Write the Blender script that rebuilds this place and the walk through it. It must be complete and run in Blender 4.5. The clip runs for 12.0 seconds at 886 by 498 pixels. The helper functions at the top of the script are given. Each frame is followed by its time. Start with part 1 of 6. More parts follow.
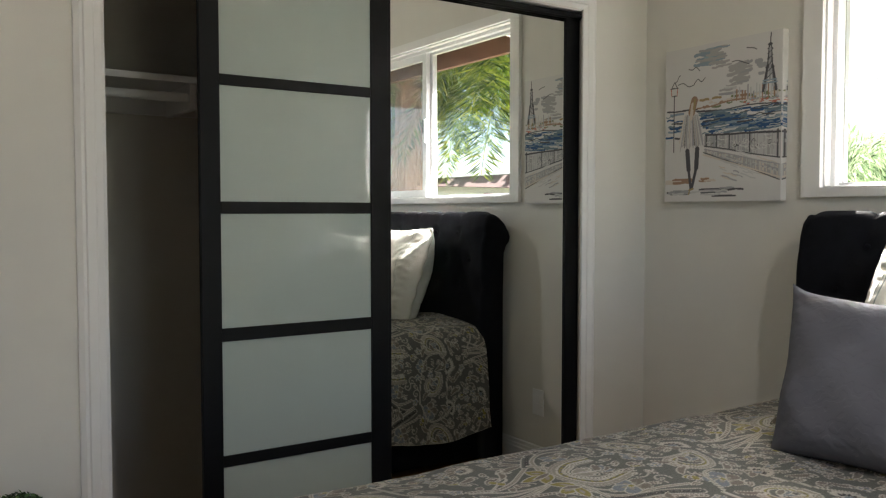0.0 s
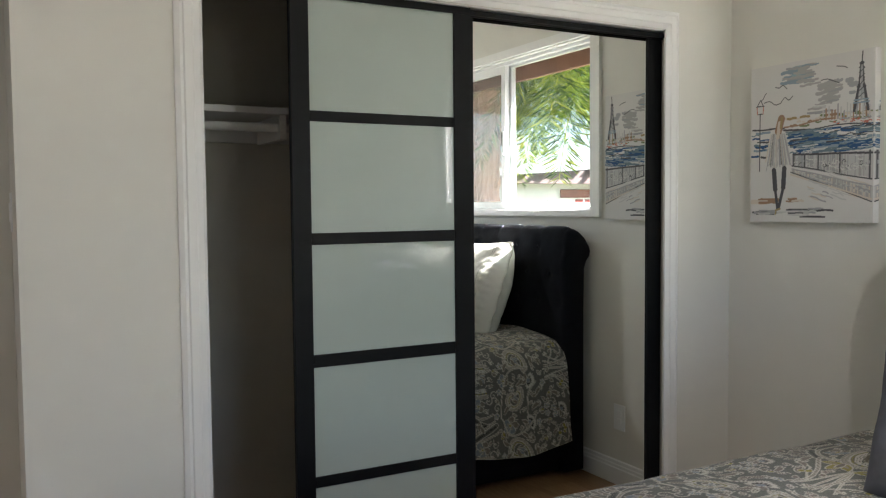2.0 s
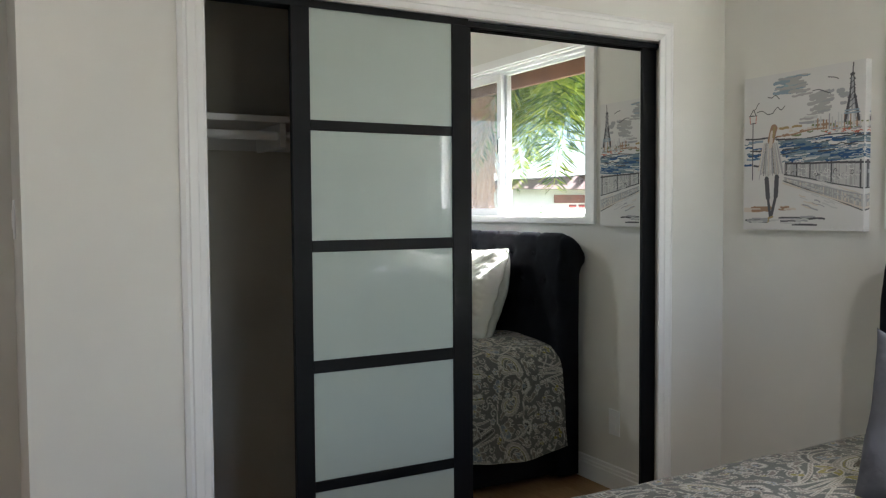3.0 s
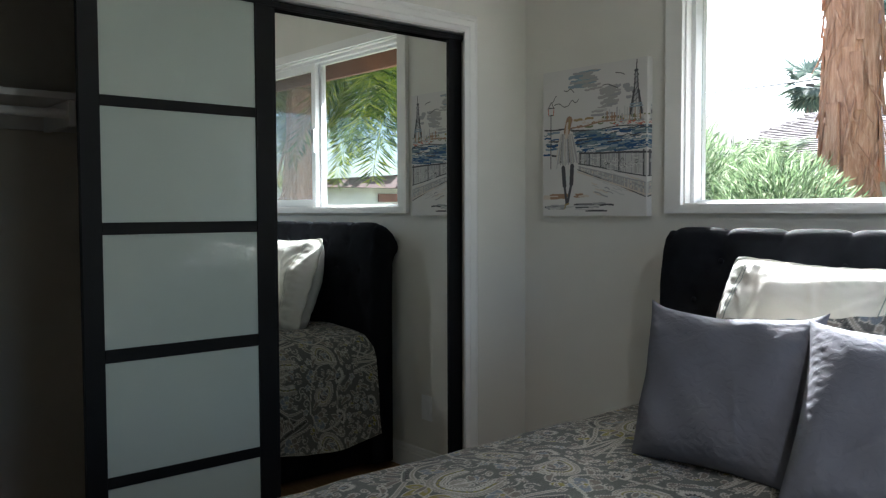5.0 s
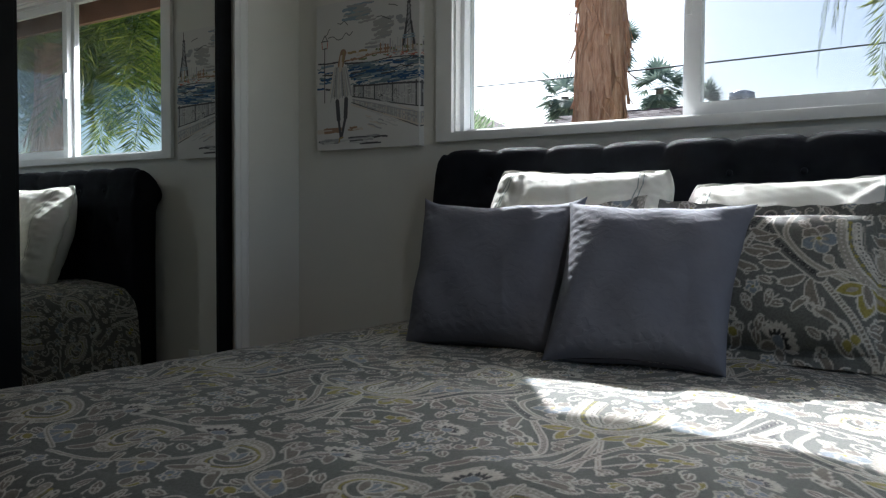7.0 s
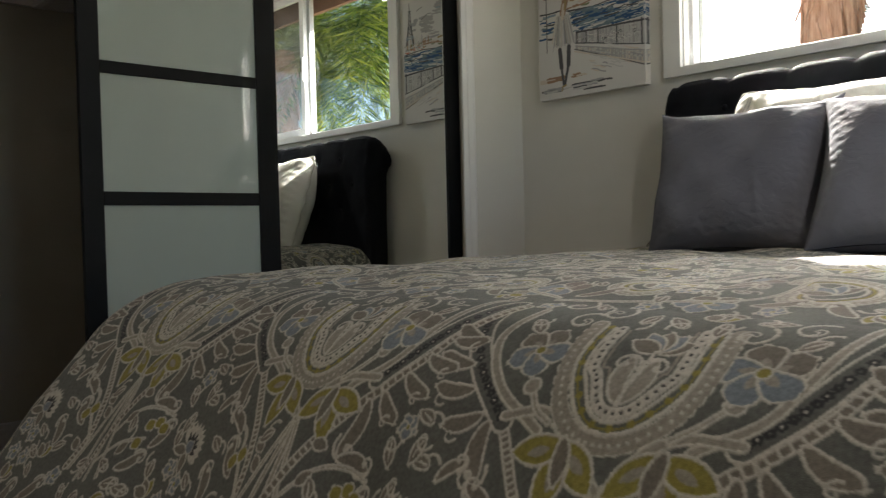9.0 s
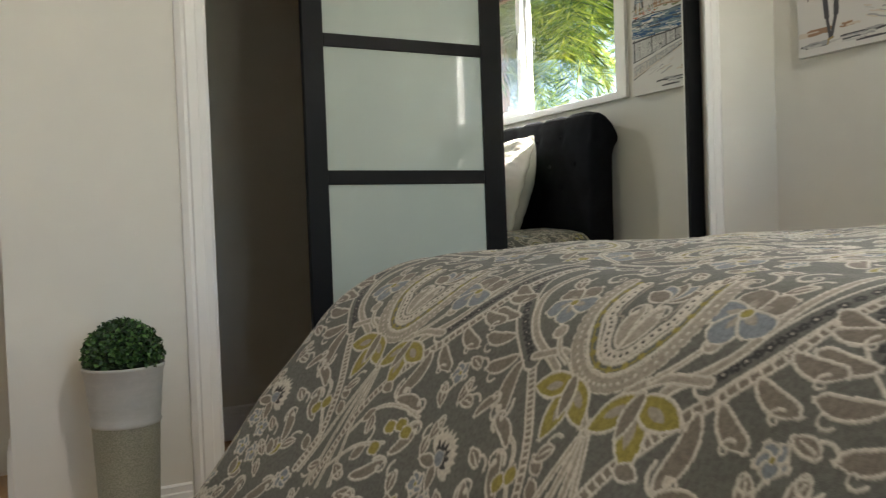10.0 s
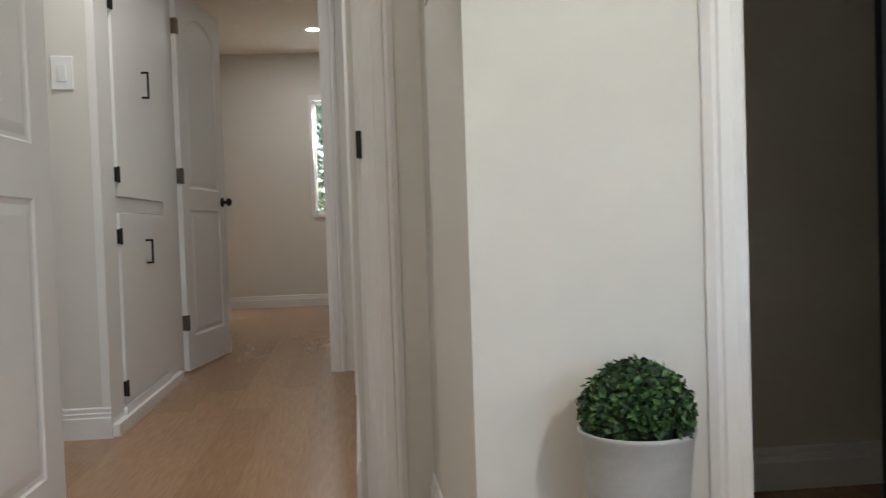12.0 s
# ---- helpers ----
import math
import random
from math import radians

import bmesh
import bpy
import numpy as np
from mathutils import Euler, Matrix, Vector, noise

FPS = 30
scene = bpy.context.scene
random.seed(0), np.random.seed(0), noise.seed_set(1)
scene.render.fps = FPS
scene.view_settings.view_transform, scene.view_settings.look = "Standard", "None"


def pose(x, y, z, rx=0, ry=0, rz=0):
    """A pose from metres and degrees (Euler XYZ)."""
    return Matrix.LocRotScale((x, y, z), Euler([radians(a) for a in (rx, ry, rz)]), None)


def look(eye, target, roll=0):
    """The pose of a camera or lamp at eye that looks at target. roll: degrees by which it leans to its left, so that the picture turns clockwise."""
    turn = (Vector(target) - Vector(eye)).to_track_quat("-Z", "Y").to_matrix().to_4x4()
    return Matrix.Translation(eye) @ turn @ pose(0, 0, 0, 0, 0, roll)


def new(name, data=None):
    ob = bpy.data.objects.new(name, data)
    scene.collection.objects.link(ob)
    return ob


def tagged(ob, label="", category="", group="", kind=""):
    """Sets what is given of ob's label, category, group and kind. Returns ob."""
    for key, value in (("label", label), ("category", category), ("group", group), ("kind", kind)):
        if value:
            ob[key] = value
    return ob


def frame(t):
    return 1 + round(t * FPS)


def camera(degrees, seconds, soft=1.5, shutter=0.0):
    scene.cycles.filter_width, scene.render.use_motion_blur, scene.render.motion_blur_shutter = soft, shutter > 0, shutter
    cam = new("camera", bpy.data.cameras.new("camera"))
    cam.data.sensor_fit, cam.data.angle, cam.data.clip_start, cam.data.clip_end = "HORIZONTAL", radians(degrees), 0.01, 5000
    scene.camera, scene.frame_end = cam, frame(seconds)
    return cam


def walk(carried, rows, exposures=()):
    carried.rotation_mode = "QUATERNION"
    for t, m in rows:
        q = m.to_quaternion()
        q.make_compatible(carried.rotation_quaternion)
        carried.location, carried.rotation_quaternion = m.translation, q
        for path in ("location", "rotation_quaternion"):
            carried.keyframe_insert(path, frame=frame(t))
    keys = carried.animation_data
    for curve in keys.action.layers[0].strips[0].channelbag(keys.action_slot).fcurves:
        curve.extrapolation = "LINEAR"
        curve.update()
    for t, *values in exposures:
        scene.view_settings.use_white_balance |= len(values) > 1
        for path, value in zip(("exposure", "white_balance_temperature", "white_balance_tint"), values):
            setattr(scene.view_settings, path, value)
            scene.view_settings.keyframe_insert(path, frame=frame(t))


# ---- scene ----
cam = camera(56.5, 12.0, soft=1.2, shutter=0.15)
EXPOSURE = [(0, 3.24, 6230, 12), (1.5, 3.57, 6060, 12), (2.5, 3.62, 5860, 12), (3.7, 3.44, 5680, 10), (5.5, 2.28, 5500, 8), (6.5, 1.68, 5450, 8), (8.5, 2.28, 6100, 9), (9.5, 3.36, 6450, 9), (10.0, 3.88, 6450, 9), (10.5, 4.42, 6150, 10), (11, 4.5, 6050, 11), (12, 4.36, 5980, 11)]
PATH = [
    (0, (-2.801, -2.573, 1.356), (-1.693, -0.91, 1.268), 0.0),
    (0.5, (-2.823, -2.569, 1.391), (-1.739, -0.891, 1.298), -0.1),
    (1, (-2.837, -2.566, 1.426), (-1.841, -0.835, 1.329), -0.1),
    (1.5, (-2.844, -2.584, 1.461), (-1.892, -0.828, 1.359), -0.3),
    (2, (-2.852, -2.6, 1.48), (-1.9, -0.844, 1.375), -0.5),
    (2.5, (-2.854, -2.637, 1.489), (-1.913, -0.875, 1.391), -0.7),
    (3, (-2.886, -2.626, 1.492), (-1.92, -0.878, 1.398), -0.4),
    (3.5, (-2.882, -2.63, 1.461), (-1.772, -0.968, 1.384), 0.3),
    (3.7, (-2.885, -2.623, 1.452), (-1.67, -1.036, 1.378), 0.5),
    (5.3, (-2.805, -2.685, 1.409), (-1.443, -1.224, 1.303), -0.6),
    (5.5, (-2.791, -2.689, 1.38), (-1.331, -1.326, 1.269), -1.5),
    (6, (-2.763, -2.681, 1.31), (-1.123, -1.543, 1.191), -1.0),
    (6.5, (-2.755, -2.668, 1.207), (-1.091, -1.563, 1.1), -0.6),
    (6.7, (-2.771, -2.649, 1.159), (-1.099, -1.556, 1.079), 0.0),
    (8.3, (-2.839, -2.673, 0.908), (-1.244, -1.466, 0.866), -0.7),
    (8.5, (-2.856, -2.66, 0.883), (-1.333, -1.364, 0.84), -0.9),
    (9, (-2.886, -2.594, 0.842), (-1.539, -1.117, 0.792), -1.4),
    (9.5, (-2.842, -2.46, 0.817), (-1.715, -0.808, 0.76), -1.9),
    (10, (-2.803, -2.316, 0.806), (-1.857, -0.555, 0.749), -2.1),
    (10.5, (-2.877, -2.126, 0.807), (-2.185, -0.251, 0.749), -1.7),
    (11, (-2.962, -1.932, 0.831), (-2.358, -0.027, 0.768), -0.9),
    (11.5, (-2.974, -1.695, 0.835), (-2.469, 0.239, 0.775), -1.5),
    (12, (-3.0, -1.465, 0.838), (-2.792, 0.524, 0.78), -1.9),
]
walk(cam, [(t, look(eye, target, roll)) for t, eye, target, roll in PATH], EXPOSURE)

# ---- world, sun, large lights ----
SUN_EL, SUN_AZ = radians(34.5), radians(35.3)
world = bpy.data.worlds.new("sky")
scene.world = world
world.use_nodes = True
wn = world.node_tree
sky = wn.nodes.new("ShaderNodeTexSky")
sky.sky_type, sky.sun_disc = "NISHITA", False
sky.sun_elevation, sky.sun_rotation = SUN_EL, radians(90) - SUN_AZ
sky.dust_density = 1.6
wn.links.new(sky.outputs[0], wn.nodes["Background"].inputs[0])
wn.nodes["Background"].inputs[1].default_value = 0.055
sun_dir = Vector((math.cos(SUN_EL) * math.cos(SUN_AZ), math.cos(SUN_EL) * math.sin(SUN_AZ), math.sin(SUN_EL)))
sun = new("sun", bpy.data.lights.new("sun", "SUN"))
sun.data.energy, sun.data.angle, sun.data.color = 5.0, radians(0.5), (1.0, 0.93, 0.82)
sun.matrix_world = look(sun_dir * 20, (0, 0, 0))


def spot_lamp(name, x, y, z, power):
    ob = new(name, bpy.data.lights.new(name, "AREA"))
    ob.data.shape, ob.data.size, ob.data.energy, ob.data.color = "DISK", 0.11, power, (1.0, 0.93, 0.84)
    ob.matrix_world = look((x, y, z), (x, y, z - 1))


# Second and fourth rows are unseen fills added to brighten hallway and doorway wall.
LAMPS_AND_FILLS = [(-3.34, 6.56, 2.75, 0.44), (-3.72, 1.62, 2.75, 0.62), (-1.7, -3.2, 2.95, 2.4), (-3.35, -0.75, 2.95, 0.15)]
for x, y, z, p in LAMPS_AND_FILLS:
    spot_lamp("downlight_and_fill", x, y, z - 0.012, p)

# ---- materials ----


class Mat:
    """A node material with short ways to add nodes."""

    def __init__(self, name, rough=0.5, metal=0.0, spec=0.5):
        self.m = bpy.data.materials.new(name)
        self.m.use_nodes = True
        self.t = self.m.node_tree
        self.b = self.t.nodes["Principled BSDF"]
        self.b.inputs["Roughness"].default_value = rough
        self.b.inputs["Metallic"].default_value = metal
        self.b.inputs["Specular IOR Level"].default_value = spec
        self.co = None

    def node(self, kind, **inputs):
        n = self.t.nodes.new(kind)
        for k, v in inputs.items():
            n.inputs[k.replace("_", " ")].default_value = v
        return n

    def link(self, a, b):
        self.t.links.new(a, b)

    def coords(self):
        if self.co is None:
            self.co = self.node("ShaderNodeTexCoord").outputs["Object"]
        return self.co

    def noise(self, scale, detail=4.0, rough=0.55, stretch=None):
        n = self.node("ShaderNodeTexNoise", Scale=scale, Detail=detail, Roughness=rough)
        src = self.coords()
        if stretch:
            mp = self.node("ShaderNodeMapping")
            mp.inputs["Scale"].default_value = stretch
            self.link(src, mp.inputs[0])
            src = mp.outputs[0]
        self.link(src, n.inputs["Vector"])
        return n.outputs["Fac"]

    def ramp(self, fac, *stops):
        r = self.node("ShaderNodeValToRGB")
        els = r.color_ramp.elements
        while len(els) < len(stops):
            els.new(0.5)
        for e, (p, c) in zip(els, stops):
            e.position, e.color = p, (*c, 1)
        self.link(fac, r.inputs[0])
        return r.outputs[0]

    def mix(self, a, b, fac, mode="MIX"):
        n = self.node("ShaderNodeMix")
        n.data_type, n.blend_type = "RGBA", mode
        for sock, v in ((n.inputs[0], fac), (n.inputs[6], a), (n.inputs[7], b)):
            if isinstance(v, (int, float)):
                sock.default_value = v
            elif isinstance(v, tuple):
                sock.default_value = (*v, 1)
            else:
                self.link(v, sock)
        return n.outputs[2]

    def color(self, v):
        if isinstance(v, tuple):
            self.b.inputs["Base Color"].default_value = (*v, 1)
        else:
            self.link(v, self.b.inputs["Base Color"])
        return self

    def bump(self, fac, strength=0.3, dist=0.002):
        n = self.node("ShaderNodeBump", Strength=strength, Distance=dist)
        self.link(fac, n.inputs["Height"])
        self.link(n.outputs[0], self.b.inputs["Normal"])
        return self


def plain(name, c, rough=0.5, metal=0.0, vary=0.06, scale=6.0, bump=0.0, fine=60.0, spec=0.5):
    """A colour with soft blotches at one scale, grain at another, and an optional fine relief."""
    k = Mat(name, rough, metal, spec)
    lo, hi = tuple(max(0, a * (1 - vary)) for a in c), tuple(min(1, a * (1 + vary)) for a in c)
    base = k.ramp(k.noise(scale), (0.3, lo), (0.7, hi))
    grain = k.noise(fine, 6.0)
    k.color(k.mix(base, k.ramp(grain, (0.3, (0.9, 0.9, 0.9)), (0.7, (1, 1, 1))), vary * 4 if vary < 0.25 else 1.0, "MULTIPLY"))
    if bump:
        k.bump(grain, bump)
    return k.m


M_WALL = plain("cream_wall_paint", (0.70, 0.69, 0.645), 0.75, vary=0.02, scale=1.3, bump=0.12, fine=240)
M_CLOSET = plain("closet_wall_paint", (0.64, 0.615, 0.55), 0.8, vary=0.03, scale=1.5, bump=0.12, fine=240)
M_CEIL = plain("ceiling_paint", (0.78, 0.76, 0.72), 0.85, vary=0.02, bump=0.3, fine=140)
M_TRIM = plain("white_trim_paint", (0.80, 0.80, 0.79), 0.5, vary=0.01, scale=1.2, fine=400)
M_VINYL = plain("white_vinyl", (0.82, 0.83, 0.84), 0.3, vary=0.015, scale=4)
M_BLACKFR = plain("black_aluminium", (0.005, 0.0055, 0.0065), 0.5, vary=0.2, scale=5, spec=0.18)
M_BLACKIRON = plain("black_iron", (0.015, 0.014, 0.013), 0.4, 0.6, vary=0.2, scale=40)
M_BRONZE = plain("aged_bronze", (0.16, 0.13, 0.10), 0.4, 0.8, vary=0.2, scale=60)
M_HEAD = plain("charcoal_linen", (0.0085, 0.0095, 0.0130), 0.95, vary=0.25, scale=14, bump=0.5, fine=700, spec=0.14)
k = Mat("slate_grey_cotton", 0.9, 0.0, 0.15)
k.color(k.mix(k.ramp(k.noise(9), (0.3, (0.145, 0.148, 0.176)), (0.7, (0.162, 0.165, 0.196))), k.ramp(k.noise(900, 3), (0.3, (0.86, 0.86, 0.86)), (0.7, (1, 1, 1))), 0.7, "MULTIPLY"))
scroll = k.node("ShaderNodeTexWave", Scale=14.0, Distortion=9.0, Detail=1.0)
scroll.inputs["Detail Scale"].default_value = 2.2
k.link(k.coords(), scroll.inputs["Vector"])
k.bump(k.ramp(scroll.outputs["Fac"], (0.35, (0, 0, 0)), (0.6, (1, 1, 1))), 0.2, 0.003)
M_GREYPIL = k.m
M_WHITEPIL = plain("white_cotton", (0.63, 0.62, 0.58), 0.9, vary=0.03, scale=9, bump=0.35, fine=600, spec=0.2)
M_STRIPE = plain("grey_green_stitching", (0.26, 0.30, 0.29), 0.9, vary=0.1, scale=90)
M_MATTRESS = plain("mattress_ticking", (0.7, 0.69, 0.66), 0.9, vary=0.04, scale=8)
M_LAMP = Mat("lamp_glow")
M_LAMP.b.inputs["Emission Color"].default_value = (1.0, 0.93, 0.82, 1)
M_LAMP.b.inputs["Emission Strength"].default_value = 3.5
M_LAMP = M_LAMP.m

k = Mat("back_painted_glass", 0.03, 0.0, 0.5)
k.color((0.40, 0.46, 0.43))
k.b.inputs["Coat Weight"].default_value = 0.4
k.b.inputs["Coat Roughness"].default_value = 0.01
M_WHITEGLASS = k.m
k = Mat("silvered_mirror", 0.0, 1.0)
k.color((0.86, 0.885, 0.87))
M_MIRROR = k.m
k = Mat("window_glass", 0.0)
k.color((1, 1, 1))
k.b.inputs["Transmission Weight"].default_value = 1.0
k.b.inputs["IOR"].default_value = 1.22
M_GLASS = k.m

# laminate floor: long boards of light oak
k = Mat("oak_laminate", 0.22, 0.0, 0.5)
br = k.node("ShaderNodeTexBrick", Scale=1.0, Mortar_Size=0.0006, Brick_Width=1.25, Row_Height=0.19, Bias=0.0)
br.inputs["Color1"].default_value, br.inputs["Color2"].default_value = (0.37, 0.215, 0.105, 1), (0.43, 0.26, 0.135, 1)
br.inputs["Mortar"].default_value = (0.33, 0.19, 0.095, 1)
br.offset = 0.37
mp = k.node("ShaderNodeMapping")
mp.inputs["Rotation"].default_value = (0, 0, radians(90))
k.link(k.coords(), mp.inputs[0])
k.link(mp.outputs[0], br.inputs["Vector"])
grain = k.noise(9.0, 8.0, 0.65, (9.0, 0.7, 1.0))
fine = k.noise(60.0, 6.0, 0.6, (8.0, 0.5, 1.0))
tone = k.mix(br.outputs[0], k.ramp(grain, (0.3, (0.66, 0.61, 0.56)), (0.7, (1, 1, 1))), 0.7, "MULTIPLY")
k.color(k.mix(tone, k.ramp(fine, (0.35, (0.85, 0.82, 0.8)), (0.65, (1, 1, 1))), 0.3, "MULTIPLY"))
k.bump(fine, 0.06)
M_FLOOR = k.m


# ---- mesh helpers ----


def box(bm, x0, x1, y0, y1, z0, z1):
    c = Matrix.Translation(((x0 + x1) / 2, (y0 + y1) / 2, (z0 + z1) / 2)) @ Matrix.Diagonal((abs(x1 - x0), abs(y1 - y0), abs(z1 - z0), 1))
    return bmesh.ops.create_cube(bm, size=1, matrix=c)["verts"]


def boxes(*rows):
    bm = bmesh.new()
    for r in rows:
        box(bm, *r)
    return bm


def soft_box(x0, x1, y0, y1, z0, z1, r=0.003, seg=2):
    bm = boxes((x0, x1, y0, y1, z0, z1))
    bmesh.ops.bevel(bm, geom=bm.edges[:], offset=r, segments=seg, affect="EDGES", profile=0.5)
    return bm


def rod(bm, a, b, r0, r1=None, n=12):
    a, b = Vector(a), Vector(b)
    d = b - a
    m = Matrix.Translation((a + b) / 2) @ d.to_track_quat("Z", "Y").to_matrix().to_4x4()
    return bmesh.ops.create_cone(bm, cap_ends=True, segments=n, radius1=r0, radius2=r0 if r1 is None else r1, depth=d.length, matrix=m)["verts"]


def lathe(bm, rows, n=40, center=(0, 0, 0)):
    """Rings of (radius, height) turned about the upright through center."""
    rings = []
    for r, z in rows:
        rings.append([bm.verts.new((center[0] + r * math.cos(a), center[1] + r * math.sin(a), center[2] + z)) for a in (2 * math.pi * i / n for i in range(n))])
    for p, q in zip(rings, rings[1:]):
        for i in range(n):
            bm.faces.new((p[i], p[(i + 1) % n], q[(i + 1) % n], q[i]))
    return rings


def profile_run(bm, outline, a, b, inward):
    """Sweeps an outline of (out, up) straight from a to b; out runs along inward."""
    a, b, w = Vector(a), Vector(b), Vector(inward)
    ends = [[bm.verts.new(p + w * o + Vector((0, 0, u))) for o, u in outline] for p in (a, b)]
    n = len(outline)
    for i in range(n):
        j = (i + 1) % n
        bm.faces.new((ends[0][i], ends[0][j], ends[1][j], ends[1][i]))
    bm.faces.new(ends[0]), bm.faces.new(ends[1][::-1])


def finish(bm, name, mat, smooth=False):
    bmesh.ops.recalc_face_normals(bm, faces=bm.faces[:])
    me = bpy.data.meshes.new(name)
    bm.to_mesh(me)
    bm.free()
    me.materials.append(mat)
    if smooth:
        me.polygons.foreach_set("use_smooth", [True] * len(me.polygons))
    return me


def part(name, bm, mat, parent, label="", smooth=False):
    me = bm if isinstance(bm, bpy.types.Mesh) else finish(bm, name, mat, smooth)
    ob = new(name, me)
    ob.parent = parent
    if parent.parent is None:
        ob.matrix_parent_inverse = parent.matrix_basis.inverted()
    return tagged(ob, label) if label else ob


def thing(name, at, label, category, group="", kind=""):
    ob = new(name)
    ob.empty_display_size = 0.1
    ob.matrix_basis = Matrix.Translation(at)
    return tagged(ob, label, category, group, kind)


def solid(name, bm, mat, label, category, group="", kind="", smooth=False):
    return tagged(new(name, bm if isinstance(bm, bpy.types.Mesh) else finish(bm, name, mat, smooth)), label, category, group, kind)


def structure(name, bm, mat, label, category, smooth=False):
    return solid(name, bm, mat, label, category, kind="structure", smooth=smooth)


# ---- the rooms ----
H, HH = 2.95, 2.75
structure("floor", boxes((-6.5, 0.12, -4.1, 7.8, -0.12, 0.0)), M_FLOOR, "light oak laminate floor running from bedroom into hallway", "floor")
structure("ceiling_1", boxes((-4.07, 0.12, -4.12, 1.02, H, H + 0.1)), M_CEIL, "white painted bedroom ceiling", "ceiling")
structure("ceiling_2", boxes((-6.5, -2.0, 1.02, 7.8, HH, HH + 0.1), (-4.3, -2.0, 0.9, 1.02, HH + 0.1, H)), M_CEIL, "white painted hallway ceiling", "ceiling")
OX0, OX1, OZ, OXW = -2.287, -0.39, 2.20, -0.358
structure("wall_closet_1", boxes((-2.80, OX0, 0, 0.12, 0, H)), M_WALL, "cream painted wall between doorway return and closet", "wall")
structure("wall_closet_2", boxes((OXW, 0, 0, 0.12, 0, H)), M_WALL, "narrow cream painted wall between closet and window wall", "wall")
structure("wall_closet_3", boxes((OX0, OXW, 0, 0.12, OZ, H)), M_WALL, "cream painted wall over the wide closet opening", "wall")
structure("wall_return", boxes((-2.80, -2.68, 0.12, 0.90, 0, H)), M_WALL, "cream painted wall returning to the doorway", "wall")
DX0, DX1, DZ = -3.90, -2.962, 2.16
structure("wall_entry", boxes((-4.07, DX0, 0.90, 1.02, 0, H), (DX1, -2.68, 0.90, 1.02, 0, H), (DX0, DX1, 0.90, 1.02, DZ, H)), M_WALL,
          "cream painted wall with the bedroom doorway", "wall")
structure("wall_closet_back", boxes((-2.68, -0.08, 0.91, 1.02, 0, H)), M_CLOSET, "grey-beige painted back wall inside closet", "wall")
structure("wall_closet_side", boxes((-0.20, -0.08, 0.12, 0.91, 0, H)), M_CLOSET, "grey-beige painted side wall inside closet", "wall")
structure("wall_closet_inner", boxes((-2.68, -2.674, 0.12, 0.91, 0, H)), M_CLOSET, "grey-beige painted lining inside closet", "wall")
WY0, WY1, WZ0, WZ1 = -0.842, -2.72, 1.443, 2.400
structure("wall_window", boxes((0, 0.14, WY0, 0.0, 0, H), (0, 0.14, -4.0, WY1, 0, H), (0, 0.14, WY1, WY0, 0, WZ0), (0, 0.14, WY1, WY0, WZ1, H)), M_WALL,
          "cream painted wall with a wide sliding window", "wall")
# Unseen opening, added and sized to let fill daylight into the room.
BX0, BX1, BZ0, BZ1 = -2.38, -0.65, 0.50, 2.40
structure("wall_back", boxes((-3.95, BX0, -4.12, -4.0, 0, H), (BX1, 0.0, -4.12, -4.0, 0, H), (BX0, BX1, -4.12, -4.0, 0, BZ0), (BX0, BX1, -4.12, -4.0, BZ1, H)), M_WALL, "cream painted wall with an added, unseen opening for fill light", "wall")
structure("wall_left", boxes((-4.07, -3.95, -4.12, 0.90, 0, H)), M_WALL, "cream painted wall beside the bedroom door", "wall")
structure("wall_hall_right", boxes((-3.01, -2.89, 1.02, 3.40, 0, HH)), M_WALL, "cream painted hallway wall", "wall")
structure("wall_hall_end", boxes((-6.5, -4.07, 3.46, 3.58, 0, HH), (-3.145, -2.0, 3.40, 3.56, 0, HH), (-4.07, -3.145, 3.46, 3.58, 2.33, HH)), M_WALL,
          "cream painted wall with a doorway to the far room", "wall")
structure("wall_hall_switch", boxes((-6.5, -4.07, 2.07, 2.19, 0, HH)), M_WALL, "cream painted hallway wall with a light switch", "wall")
structure("wall_hall_left", boxes((-6.5, -6.38, 1.02, 2.07, 0, HH), (-6.5, -4.07, 0.90, 1.02, 0, HH)), M_WALL, "cream painted wall at the end of the hallway", "wall")
FX0, FX1, FZ0, FZ1 = -3.43, -2.55, 1.01, 2.24
structure("wall_far", boxes((-6.5, FX0, 7.65, 7.77, 0, HH), (FX1, -2.0, 7.65, 7.77, 0, HH), (FX0, FX1, 7.65, 7.77, 0, FZ0), (FX0, FX1, 7.65, 7.77, FZ1, HH)), M_WALL,
          "cream painted far room wall with a window", "wall")
structure("wall_far_side", boxes((-6.5, -6.38, 3.58, 7.65, 0, HH), (-2.12, -2.0, 3.56, 7.65, 0, HH)), M_WALL, "cream painted far room side walls", "wall")

BASE = [(0, 0), (0.014, 0), (0.014, 0.085), (0.010, 0.090), (0.010, 0.104), (0.007, 0.108), (0.007, 0.124), (0, 0.13)]


def baseboard(a, b, inward):
    bm = bmesh.new()
    profile_run(bm, BASE, (*a, 0), (*b, 0), (*inward, 0))
    structure("baseboard", bm, M_TRIM, "white stepped baseboard along the wall foot", "baseboard")


